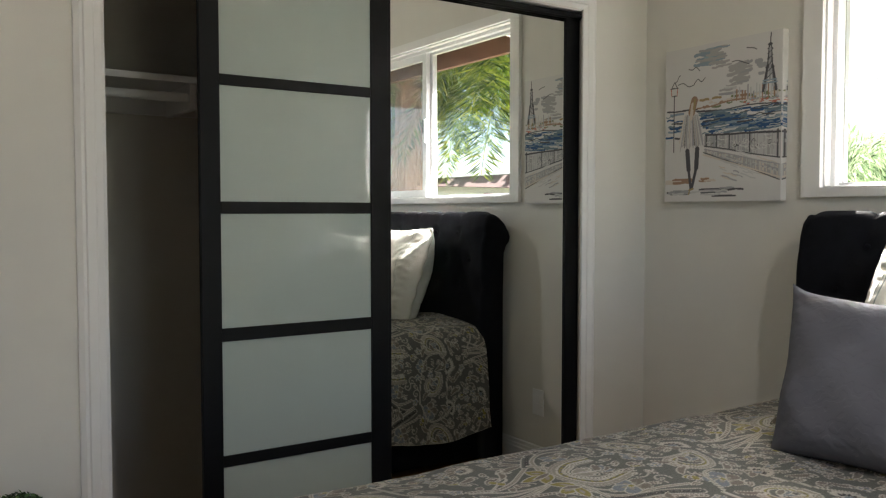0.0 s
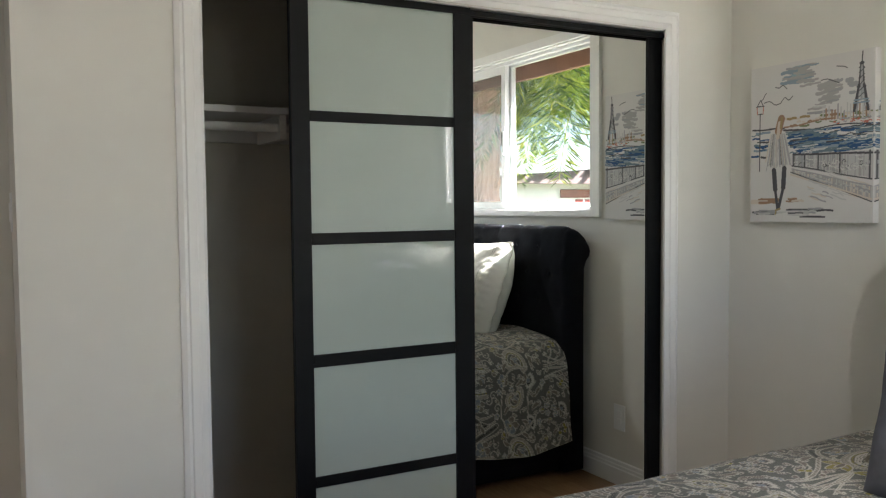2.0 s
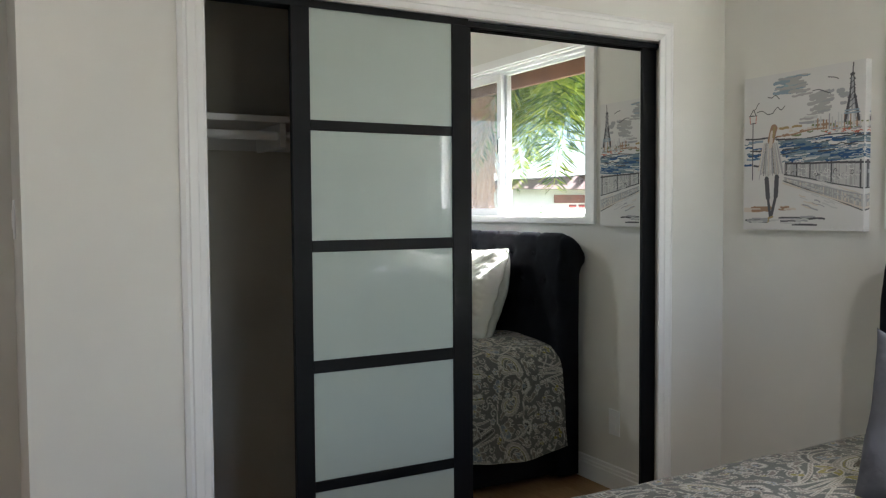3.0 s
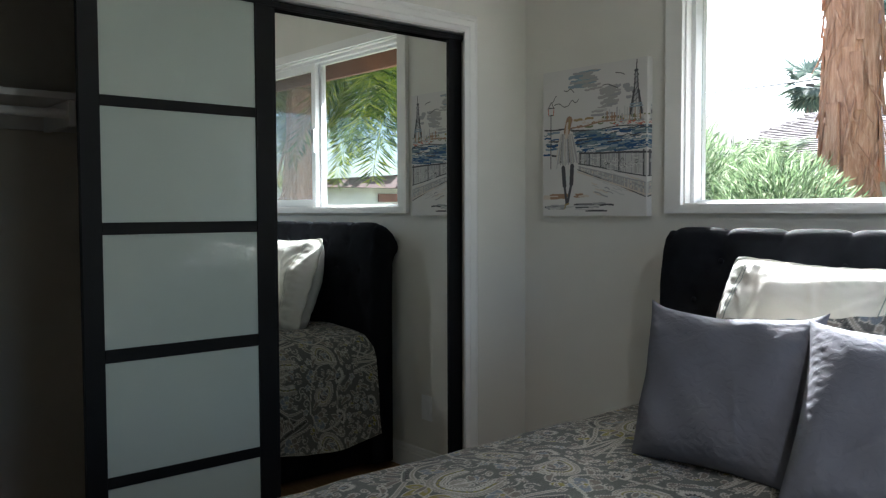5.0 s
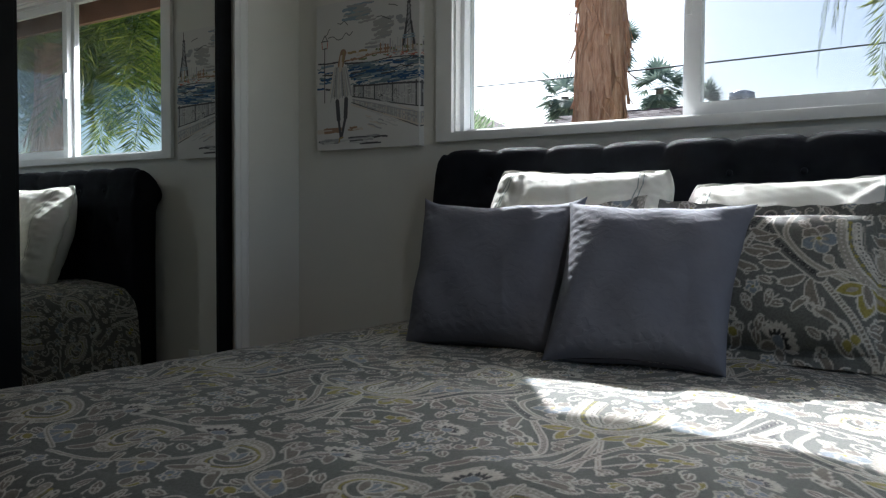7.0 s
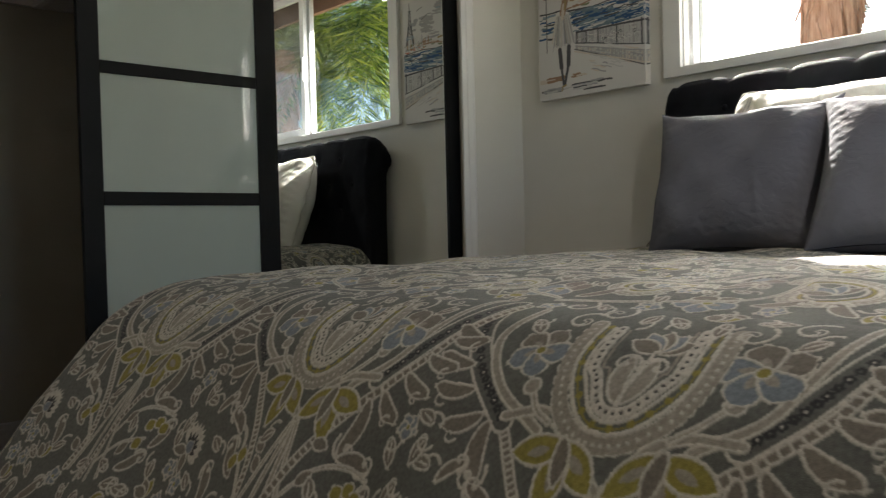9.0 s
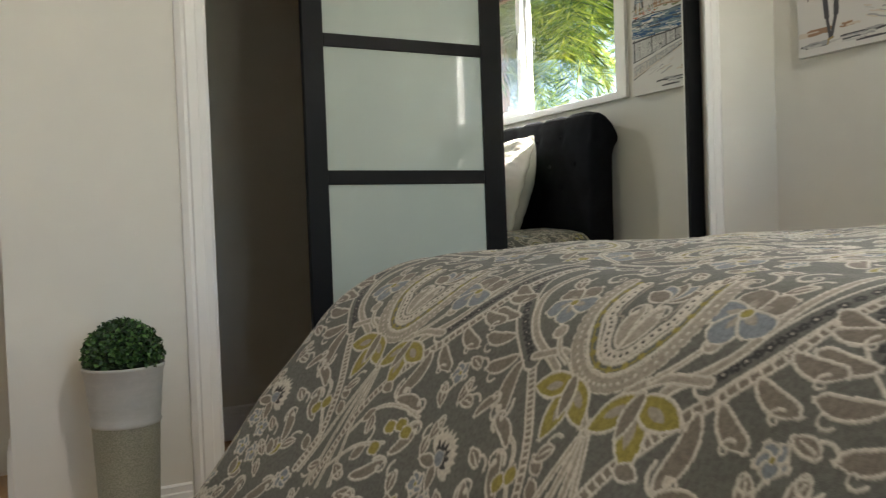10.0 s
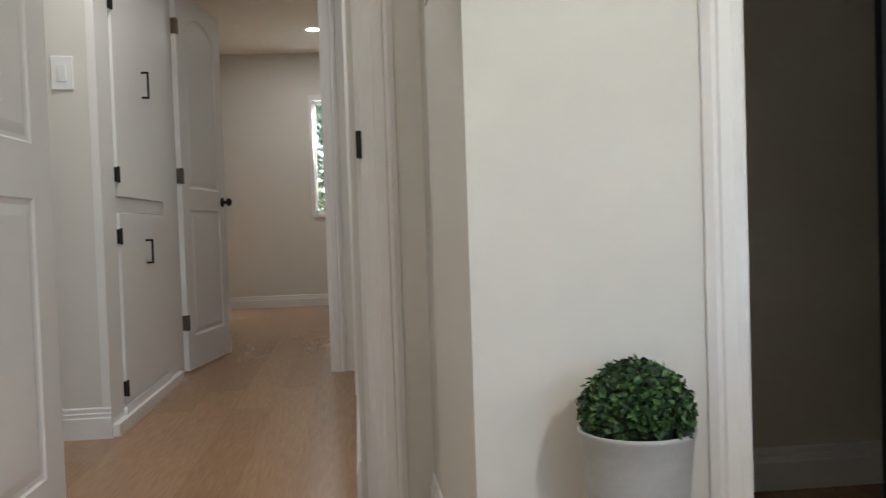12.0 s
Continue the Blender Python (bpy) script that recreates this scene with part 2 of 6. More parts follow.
baseboard((-2.814, 0), (OX0 - 0.08, 0), (0, -1))
baseboard((OX1 + 0.066, 0), (0, 0), (0, -1))
baseboard((0, -0.0), (0, -4.0), (-1, 0))
baseboard((-2.80, 0.0), (-2.80, 0.884), (-1, 0))
baseboard((-2.674, 0.91), (-0.20, 0.91), (0, -1))
baseboard((-2.674, 0.13), (-2.674, 0.896), (1, 0))
baseboard((-4.30, 2.07), (-4.036, 2.07), (0, -1))
baseboard((-6.3, 2.07), (-4.30, 2.07), (0, -1))
baseboard((-3.01, 1.04), (-3.01, 2.67), (-1, 0))
baseboard((-6.3, 7.65), (-2.2, 7.65), (0, -1))
baseboard((-3.95, -3.95), (-3.95, 0.89), (1, 0))
baseboard((-3.9, -4.0), (-0.05, -4.0), (0, 1))
# White surround of the added fill opening behind the camera.
structure("fill_window", boxes((BX0, BX0 + 0.05, -4.10, -4.04, BZ0, BZ1), (BX1 - 0.05, BX1, -4.10, -4.04, BZ0, BZ1), (BX0 + 0.05, BX1 - 0.05, -4.10, -4.04, BZ1 - 0.05, BZ1), (BX0 + 0.05, BX1 - 0.05, -4.10, -4.04, BZ0, BZ0 + 0.05), (-1.545, -1.485, -4.10, -4.04, BZ0 + 0.05, BZ1 - 0.05)), M_VINYL, "white frame of the added, unseen opening for fill light", "window")


def casing(name, x0, x1, ztop, y, face, width, label, z0=0.0):
    """Moulded door trim round an opening in a wall that runs along x."""
    bm = bmesh.new()
    w, s = width, face
    prof = [(0, 0.010), (0.25, 0.016), (0.30, 0.020), (0.62, 0.020), (0.68, 0.015), (0.80, 0.017), (1.0, 0.008)]
    for sign, x in ((-1, x0), (1, x1)):
        for (u0, d0), (u1, d1) in zip(prof, prof[1:]):
            c = [(x + sign * w * u0, d0, z0), (x + sign * w * u1, d1, z0), (x + sign * w * u1, d1, ztop + w * u1), (x + sign * w * u0, d0, ztop + w * u0)]
            bm.faces.new([bm.verts.new((p, y + s * d, q)) for p, d, q in c])
        c = [(x + sign * w, 0.008, z0), (x + sign * w, 0, z0), (x + sign * w, 0, ztop + w), (x + sign * w, 0.008, ztop + w)]
        bm.faces.new([bm.verts.new((p, y + s * d, q)) for p, d, q in c])
        c = [(x, 0.010, z0), (x, 0, z0), (x, 0, ztop), (x, 0.010, ztop)]
        bm.faces.new([bm.verts.new((p, y + s * d, q)) for p, d, q in c])
    for (u0, d0), (u1, d1) in zip(prof, prof[1:]):
        c = [(x0 - w * u0, d0, ztop + w * u0), (x1 + w * u0, d0, ztop + w * u0), (x1 + w * u1, d1, ztop + w * u1), (x0 - w * u1, d1, ztop + w * u1)]
        bm.faces.new([bm.verts.new((p, y + s * d, q)) for p, d, q in c])
    c = [(x0 - w, 0.008, ztop + w), (x1 + w, 0.008, ztop + w), (x1 + w, 0, ztop + w), (x0 - w, 0, ztop + w)]
    bm.faces.new([bm.verts.new((p, y + s * d, q)) for p, d, q in c])
    bmesh.ops.remove_doubles(bm, verts=bm.verts[:], dist=1e-5)
    return structure(name, bm, M_TRIM, label, "trim")


casing("trim_closet", OX0, OX1, OZ, 0.0, -1, 0.075, "white moulded casing round the closet opening")
structure("trim_closet_jamb", boxes((OX0 - 0.001, OX0 + 0.012, 0.002, 0.12, 0, OZ), (OX0 + 0.012, OXW, 0.002, 0.12, OZ - 0.004, OZ + 0.001)),
          M_TRIM, "white closet jamb lining", "trim")
casing("trim_entry", DX0 + 0.0, DX1 - 0.0, DZ, 0.90, -1, 0.085, "white moulded casing round the bedroom doorway")
structure("trim_entry_jamb", boxes((DX0 - 0.002, DX0 + 0.018, 0.892, 1.03, 0, DZ), (DX1 - 0.018, DX1 + 0.002, 0.892, 1.03, 0, DZ), (DX0 + 0.018, DX1 - 0.018, 0.892, 1.03, DZ - 0.018, DZ),
                                   (DX1 - 0.030, DX1 - 0.018, 0.945, 0.985, 0, DZ - 0.018)), M_TRIM, "white doorway jamb with a stop strip", "trim")
casing("trim_far_room", -4.055, -3.175, 2.31, 3.40, -1, 0.09, "white moulded casing round the far room doorway")
structure("trim_far_jamb", boxes((-4.07, -4.05, 3.39, 3.585, 0, 2.31), (-3.165, -3.142, 3.39, 3.585, 0, 2.31), (-4.05, -3.165, 3.39, 3.585, 2.29, 2.32)), M_TRIM, "white far room doorway jamb", "trim")
structure("trim_hall_right", boxes((-3.032, -3.01, 2.68, 2.75, 0, 2.2), (-3.026, -3.01, 2.75, 2.775, 0, 2.2)), M_TRIM, "white casing of a side doorway in the hallway", "trim")

# ---- closet ----
track = thing("closet_track", (-1.34, 0.04, 2.17), "black aluminium double sliding door track under the closet head", "door track")
part("upper_track", boxes((OX0 + 0.014, OXW - 0.002, 0.010, 0.013, 2.168, OZ - 0.013), (OX0 + 0.014, OXW - 0.002, 0.039, 0.041, 2.168, OZ - 0.013), (OX0 + 0.014, OXW - 0.002, 0.072, 0.075, 2.168, OZ - 0.013),
                          (OX0 + 0.014, OXW - 0.002, 0.010, 0.075, OZ - 0.016, OZ - 0.013)), M_BLACKFR, track)
part("lower_track", boxes((OX0 + 0.014, OXW - 0.002, 0.010, 0.075, 0.0, 0.006), (OX0 + 0.014, OXW - 0.002, 0.023, 0.026, 0.006, 0.014), (OX0 + 0.014, OXW - 0.002, 0.055, 0.058, 0.006, 0.014)), M_BLACKFR, track)

BARS = [(2.172, 2.195), (1.763, 1.798), (1.353, 1.392), (0.940, 0.983), (0.530, 0.567), (0.018, 0.150)]
glass_door = thing("sliding_glass_door", (-1.655, 0.024, 0.0), "black framed sliding closet door with five white glass panels", "closet door")
GX0, GX1, GI0, GI1 = -1.995, -1.314, -1.930, -1.384
for x0, x1 in ((GX0, GI0), (GI1, GX1)):
    part("stile", soft_box(x0, x1, 0.012, 0.036, 0.018, 2.195, 0.002), M_BLACKFR, glass_door)
for z0, z1 in BARS:
    part("rail", soft_box(GI0, GI1, 0.014, 0.034, z0, z1, 0.0015, 1), M_BLACKFR, glass_door)
for (t0, _), (_, b1) in zip(BARS, BARS[1:]):
    part("glass_panel", soft_box(GI0 - 0.004, GI1 + 0.004, 0.020, 0.026, b1 - 0.004, t0 + 0.004, 0.001, 1), M_WHITEGLASS, glass_door, "white back-painted glossy glass")

mirror_door = thing("sliding_mirror_door", (-0.86, 0.056, 0.0), "black framed sliding closet door with a full mirror", "closet door")
MX0, MX1, MI0, MI1 = -1.345, -0.362, -1.285, -0.437
for x0, x1 in ((MX0, MI0), (MI1, MX1)):
    part("stile", soft_box(x0, x1, 0.044, 0.068, 0.018, 2.195, 0.002), M_BLACKFR, mirror_door)
part("top_rail", soft_box(MI0, MI1, 0.046, 0.066, 2.172, 2.195, 0.0015, 1), M_BLACKFR, mirror_door)
part("bottom_rail", soft_box(MI0, MI1, 0.046, 0.066, 0.018, 0.075, 0.0015, 1), M_BLACKFR, mirror_door)
part("mirror_pane", boxes((MI0 - 0.004, MI1 + 0.004, 0.0525, 0.0565, 0.071, 2.176)), M_MIRROR, mirror_door, "clear silvered mirror glass")

shelf = thing("closet_shelf", (-1.44, 0.72, 1.84), "white painted closet shelf on wall cleats", "shelf")
part("shelf_board", soft_box(-2.672, -0.202, 0.55, 0.908, 1.842, 1.868, 0.002), M_TRIM, shelf)
part("cleat", soft_box(-2.672, -0.202, 0.888, 0.908, 1.752, 1.841, 0.002), M_TRIM, shelf)
part("side_cleat", soft_box(-2.672, -2.654, 0.55, 0.886, 1.752, 1.841, 0.002), M_TRIM, shelf)
part("bracket", soft_box(-1.86, -1.835, 0.56, 0.886, 1.745, 1.841, 0.002), M_TRIM, shelf)
bm = bmesh.new()
rod(bm, (-2.652, 0.60, 1.793), (-0.202, 0.60, 1.793), 0.0175, n=20)
solid("closet_rod", bm, M_TRIM, "white painted round clothes rod under the shelf", "clothes rod", smooth=True)

# ---- window ----
window = thing("window_1", (0.03, -1.78, WZ0), "white vinyl sliding window with two panes and flat casing", "window", kind="structure")
cas = bmesh.new()
CY0, CY1, CZ0, CZ1 = -0.772, -2.79, 1.413, 2.445
for a in ((CY0, WY0 - 0.004, CZ0, CZ1), (WY1 + 0.004, CY1, CZ0, CZ1), (WY0 - 0.004, WY1 + 0.004, CZ0, WZ0 + 0.004), (WY0 - 0.004, WY1 + 0.004, WZ1 - 0.004, CZ1)):
    box(cas, -0.020, 0.0, min(a[:2]), max(a[:2]), a[2], a[3])
part("window_casing", cas, M_TRIM, window)
part("reveal", boxes((0, 0.035, WY0 - 0.012, WY0, WZ0, WZ1), (0, 0.035, WY1, WY1 + 0.012, WZ0, WZ1), (0, 0.035, WY1 + 0.012, WY0 - 0.012, WZ1 - 0.012, WZ1)), M_TRIM, window)
part("window_sill", soft_box(-0.004, 0.035, WY1 + 0.012, WY0 - 0.012, WZ0 - 0.002, WZ0 + 0.010, 0.002), M_TRIM, window)
FY0, FY1 = WY0 - 0.012, WY1 + 0.012
fr = boxes((0.035, 0.115, FY0 - 0.018, FY0, WZ0, WZ1), (0.035, 0.115, FY1, FY1 + 0.028, WZ0, WZ1), (0.035, 0.115, FY1 + 0.028, FY0 - 0.018, WZ0, WZ0 + 0.012), (0.035, 0.115, FY1 + 0.028, FY0 - 0.018, WZ1 - 0.03, WZ1),
           (0.060, 0.066, FY1 + 0.028, FY0 - 0.018, WZ0 + 0.012, WZ0 + 0.022))
part("window_frame", fr, M_VINYL, window)
SY = -1.783
sash = part("fixed_sash", boxes((0.070, 0.100, SY - 0.03, SY + 0.034, WZ0 + 0.012, WZ1 - 0.03), (0.070, 0.100, SY + 0.034, FY0 - 0.018, WZ0 + 0.012, WZ0 + 0.022), (0.070, 0.100, SY + 0.034, FY0 - 0.018, WZ1 - 0.045, WZ1 - 0.03)), M_VINYL, window)
pane = part("pane", boxes((0.083, 0.087, SY + 0.034, FY0 - 0.018, WZ0 + 0.022, WZ1 - 0.045)), M_GLASS, sash)
pane.visible_shadow = False
sash = part("sliding_sash", boxes((0.038, 0.066, SY - 0.036, SY + 0.010, WZ0 + 0.014, WZ1 - 0.032), (0.038, 0.066, FY1 + 0.030, FY1 + 0.075, WZ0 + 0.014, WZ1 - 0.032),
                                  (0.038, 0.066, FY1 + 0.075, SY - 0.036, WZ0 + 0.014, WZ0 + 0.058), (0.038, 0.066, FY1 + 0.075, SY - 0.036, WZ1 - 0.075, WZ1 - 0.032)), M_VINYL, window)
pane = part("pane", boxes((0.050, 0.054, FY1 + 0.075, SY - 0.036, WZ0 + 0.058, WZ1 - 0.075)), M_GLASS, sash)
pane.visible_shadow = False
k = Mat("insect_mesh", 0.9)
k.color((0.20, 0.20, 0.21))
see = k.node("ShaderNodeBsdfTransparent")
mx = k.node("ShaderNodeMixShader", Fac=0.27)
k.link(see.outputs[0], mx.inputs[1])
k.link(k.b.outputs[0], mx.inputs[2])
k.link(mx.outputs[0], k.t.nodes["Material Output"].inputs[0])
screen = part("insect_screen", boxes((0.120, 0.128, FY1 + 0.004, FY1 + 0.022, WZ0 + 0.004, WZ1 - 0.01), (0.120, 0.128, SY - 0.022, SY - 0.004, WZ0 + 0.004, WZ1 - 0.01), (0.120, 0.128, FY1 + 0.022, SY - 0.022, WZ0 + 0.004, WZ0 + 0.022), (0.120, 0.128, FY1 + 0.022, SY - 0.022, WZ1 - 0.028, WZ1 - 0.01)), M_VINYL, window)
part("screen_mesh", boxes((0.1235, 0.1245, FY1 + 0.022, SY - 0.022, WZ0 + 0.022, WZ1 - 0.028)), k.m, screen, "fine grey insect mesh")
part("handle", soft_box(0.022, 0.040, SY - 0.0055, SY + 0.012, 1.80, 1.95, 0.004), M_VINYL, window, "white moulded pull handle")
part("latch", soft_box(0.026, 0.038, SY - 0.022, SY - 0.006, 1.86, 1.95, 0.003), M_BLACKFR, window, "dark latch on the sliding sash")

# ---- bed ----
BY0, BY1 = -0.955, -2.565
YC = (BY0 + BY1) / 2
bed = thing("bed", (-1.2, YC, 0.0), "queen bed with charcoal upholstered tufted sleigh headboard", "bed")
HY0, HY1, HX0, HX1 = -0.855, -2.665, -0.188, -0.012
prof = [(HX0, 0.03), (HX0, 0.4), (HX0, 0.7), (HX0, 0.9), (HX0 + 0.002, 1.05), (HX0 + 0.004, 1.16), (HX0 + 0.008, 1.24), (HX0 + 0.020, 1.30), (HX0 + 0.036, 1.343), (HX0 + 0.058, 1.363),
        (HX0 + 0.085, 1.362), (HX0 + 0.115, 1.348), (HX0 + 0.15, 1.318), (HX1, 1.275), (HX1 - 0.004, 1.24), (HX1 - 0.025, 1.205), (HX1 - 0.04, 1.15), (HX1 - 0.045, 0.9), (HX1 - 0.045, 0.03)]
dense = []
for (x0, z0), (x1, z1) in zip(prof, prof[1:]):
    n = max(1, int(math.hypot(x1 - x0, z1 - z0) / 0.02))
    dense += [(x0 + (x1 - x0) * i / n, z0 + (z1 - z0) * i / n) for i in range(n)]
dense.append(prof[-1])
bm = bmesh.new()
NY = 200
cols = []
for j in range(NY + 1):
    y = HY0 + (HY1 - HY0) * j / NY
    e = min(abs(y - HY0), abs(y - HY1))
    r = 0.055
    drop = r - math.sqrt(max(0, r * r - max(0, r - e) ** 2))
    col = []
    for x, z in dense:
        up = max(0.0, min(1.0, (z - 1.03) / 0.3))
        pleat = abs(math.sin(math.pi * (y - YC) / 0.215))
        fold = -0.016 * (1 - pleat) ** 3 * up
        dx, dz = 0.0, fold - drop * max(0, min(1, (z - 1.1) / 0.2))
        if x < HX0 + 0.03 and 0.80 < z < 1.31:  # diamond tufts on the front
            for row, zr in enumerate((1.245, 1.10, 0.955)):
                yy = (y - YC) / 0.215 + (0.5 if row % 2 else 0.0)
                d2 = ((yy - round(yy)) * 0.215) ** 2 + (z - zr) ** 2
                dx += 0.016 * math.exp(-d2 / 0.0012)
        ends = max(0.0, 0.03 - e) / 0.03
        col.append(bm.verts.new((x + dx + (0.02 * ends ** 2 if x < -0.12 else 0), y, z + dz)))
    cols.append(col)
for p, q in zip(cols, cols[1:]):
    for i in range(len(p) - 1):
        bm.faces.new((p[i], p[i + 1], q[i + 1], q[i]))
bm.faces.new(cols[0]), bm.faces.new(cols[-1][::-1])
head = part("headboard", bm, M_HEAD, bed, smooth=True)
for row, zr in enumerate((1.245, 1.10, 0.955)):
    for i in range(-4, 5):
        y = YC + (i + (0.5 if row % 2 else 0)) * 0.215
        if HY1 + 0.06 < y < HY0 - 0.06:
            bm = bmesh.new()
            bmesh.ops.create_uvsphere(bm, u_segments=12, v_segments=8, radius=0.011, matrix=Matrix.Translation((HX0 + 0.011, y, zr)) @ Matrix.Diagonal((0.5, 1, 1, 1)))
            part("button", bm, M_HEAD, head, smooth=True)
for y in (BY0 + 0.030, BY1 - 0.030):
    part("side_rail", soft_box(-2.30, HX0 + 0.01, y - 0.02, y + 0.02, 0.03, 0.34, 0.008), M_HEAD, bed)
part("foot_rail", soft_box(-2.34, -2.30, BY1 - 0.05, BY0 + 0.05, 0.03, 0.34, 0.008), M_HEAD, bed)
for x in (-2.26, -0.14):
    for y in (BY0 - 0.03, BY1 + 0.03):
        bm = bmesh.new()
        rod(bm, (x, y, 0), (x, y, 0.12), 0.022, 0.03, 16)
        part("leg", bm, M_BLACKIRON, bed)
solid("mattress", soft_box(-2.20, HX0 - 0.004, BY1 + 0.02, BY0 - 0.02, 0.30, 0.715, 0.06, 4), M_MATTRESS, "thick white mattress on the upholstered bed frame", "mattress", smooth=True)
part("slat_deck", boxes((-2.298, HX0 - 0.002, BY1 + 0.0, BY0 - 0.0, 0.20, 0.298)), M_BLACKIRON, bed)

# ---- the printed paisley ----
TW, TH, PX = 0.465, 0.74, 0.0010
NW, NH = round(TW / PX), round(TH / PX)
GROUND, CREAM, TAUPE, GOLD, BLUE, DARK, STEM = 0, 1, 2, 3, 4, 5, 6
PALETTE = np.array([(0.140, 0.143, 0.131), (0.55, 0.52, 0.46), (0.205, 0.182, 0.155), (0.29, 0.255, 0.070), (0.21, 0.24, 0.27), (0.05, 0.05, 0.052), (0.33, 0.305, 0.26)])
tile = np.zeros((NH, NW), int)


def stamp(x0, x1, y0, y1, inside, value):
    """Fills the cells whose centres the test accepts; the tile wraps round."""
    i0, i1, j0, j1 = int(x0 / PX) - 2, int(x1 / PX) + 3, int(y0 / PX) - 2, int(y1 / PX) + 3
    X, Y = np.meshgrid((np.arange(i0, i1) + 0.5) * PX, (np.arange(j0, j1) + 0.5) * PX)
    m = inside(X, Y)
    J, I = np.nonzero(m)
    tile[(J + j0) % NH, (I + i0) % NW] = value


def smooth_line(pts, n=14):
    pts = [np.array(p, float) for p in pts]
    pts = [2 * pts[0] - pts[1]] + pts + [2 * pts[-1] - pts[-2]]
    out = []
    for a, b, c, d in zip(pts, pts[1:], pts[2:], pts[3:]):
        for i in range(n):
            t = i / n
            out.append(0.5 * (2 * b + (c - a) * t + (2 * a - 5 * b + 4 * c - d) * t * t + (3 * b - a - 3 * c + d) * t ** 3))
    out.append(pts[-2])
    return np.array(out)


def stroke(pts, w, value, taper=False, curve=True):
    P = smooth_line(pts) if curve else np.array(pts, float)
    for i, (a, b) in enumerate(zip(P, P[1:])):
        r = w / 2 * ((1 - 0.6 * i / len(P)) if taper else 1)
        d = b - a
        L2 = max(d @ d, 1e-12)

        def near(X, Y, a=a, d=d, L2=L2, r=r):
            t = np.clip(((X - a[0]) * d[0] + (Y - a[1]) * d[1]) / L2, 0, 1)
            return (X - a[0] - t * d[0]) ** 2 + (Y - a[1] - t * d[1]) ** 2 < r * r
        stamp(min(a[0], b[0]) - r, max(a[0], b[0]) + r, min(a[1], b[1]) - r, max(a[1], b[1]) + r, near, value)


def dot(x, y, r, value):
    stamp(x - r, x + r, y - r, y + r, lambda X, Y: (X - x) ** 2 + (Y - y) ** 2 < r * r, value)


def petal(x, y, ang, length, width, fill, rim=0.0045, bend=0.0, vein=None, tip=2.4):
    """A leaf from its foot at (x, y) towards ang, cream rimmed."""
    ca, sa = math.cos(ang), math.sin(ang)

    def shape(g):
        def test(X, Y):
            u, v = (X - x) * ca + (Y - y) * sa, -(X - x) * sa + (Y - y) * ca
            s = np.clip(u / length, -0.2, 1.2)
            v = v - bend * length * s * s
            half = width / 2 * np.sqrt(np.clip(s, 0, 1)) * (1 - np.clip(s, 0, 1) ** tip) * (1.9 if tip < 4 else 1.5)
            return (np.abs(v) < half + g) & (u > -g) & (u < length + g)
        return test
    R = length + width
    stamp(x - R, x + R, y - R, y + R, shape(rim), CREAM)
    stamp(x - R, x + R, y - R, y + R, shape(0.0), fill)
    if vein is not None:
        e = [(x + ca * length * s - sa * bend * length * s * s, y + sa * length * s + ca * bend * length * s * s) for s in (0.12, 0.45, 0.78)]
        stroke(e, 0.0035, vein, True)


def curl(x, y, ang, size, turn, w=0.006, value=CREAM):
    pts = []
    for i in range(15):
        t = i / 14
        r = size * (1 - t) ** 0.75
        a = ang + turn * t * 5.2
        pts.append((x + r * math.cos(a), y + r * math.sin(a)))
    stroke(pts, w, value, True)


def flower(x, y, r, n, fill, heart, spin=0.0):
    for i in range(n):
        petal(x, y, spin + 2 * math.pi * i / n, r, r * 0.85, fill, 0.004)
    dot(x, y, r * 0.26, CREAM)
    dot(x, y, r * 0.18, heart)


def beads(pts, gap, r, value):
    P, acc = smooth_line(pts, 12), gap
    for a, b in zip(P, P[1:]):
        acc += np.linalg.norm(b - a)
        if acc > gap:
            acc = 0.0
            dot(*a, r, value)


def tube(pts, w, fill=STEM, rim=0.0065):
    """A stem with cream edges and a darker heart."""
    stroke(pts, w, CREAM)
    stroke(pts, w - rim, fill)


def ladder(pts, w, gap, value):
    """Short rungs laid across a line."""
    P, acc = smooth_line(pts, 16), 0.0
    for a, b in zip(P, P[1:]):
        L = np.linalg.norm(b - a)
        acc += L
        if acc > gap and L > 1e-9:
            acc = 0.0
            n = np.array((-(b - a)[1], (b - a)[0])) / L * w / 2
            stroke([a - n, a + n], 0.0030, value, curve=False)


def black_sprigs(pts, gap):
    """Tiny dark blossoms and leaflets along a ribbon."""
    P, acc, k_ = smooth_line(pts, 16), gap, 0
    for a, b in zip(P, P[1:]):
        acc += np.linalg.norm(b - a)
        if acc > gap:
            acc, k_ = 0.0, k_ + 1
            for i in range(5):
                t = 1.257 * i + k_
                dot(a[0] + 0.0036 * math.cos(t), a[1] + 0.0036 * math.sin(t), 0.0025, DARK)
            if k_ % 2:
                dot(a[0], a[1], 0.0014, CREAM)


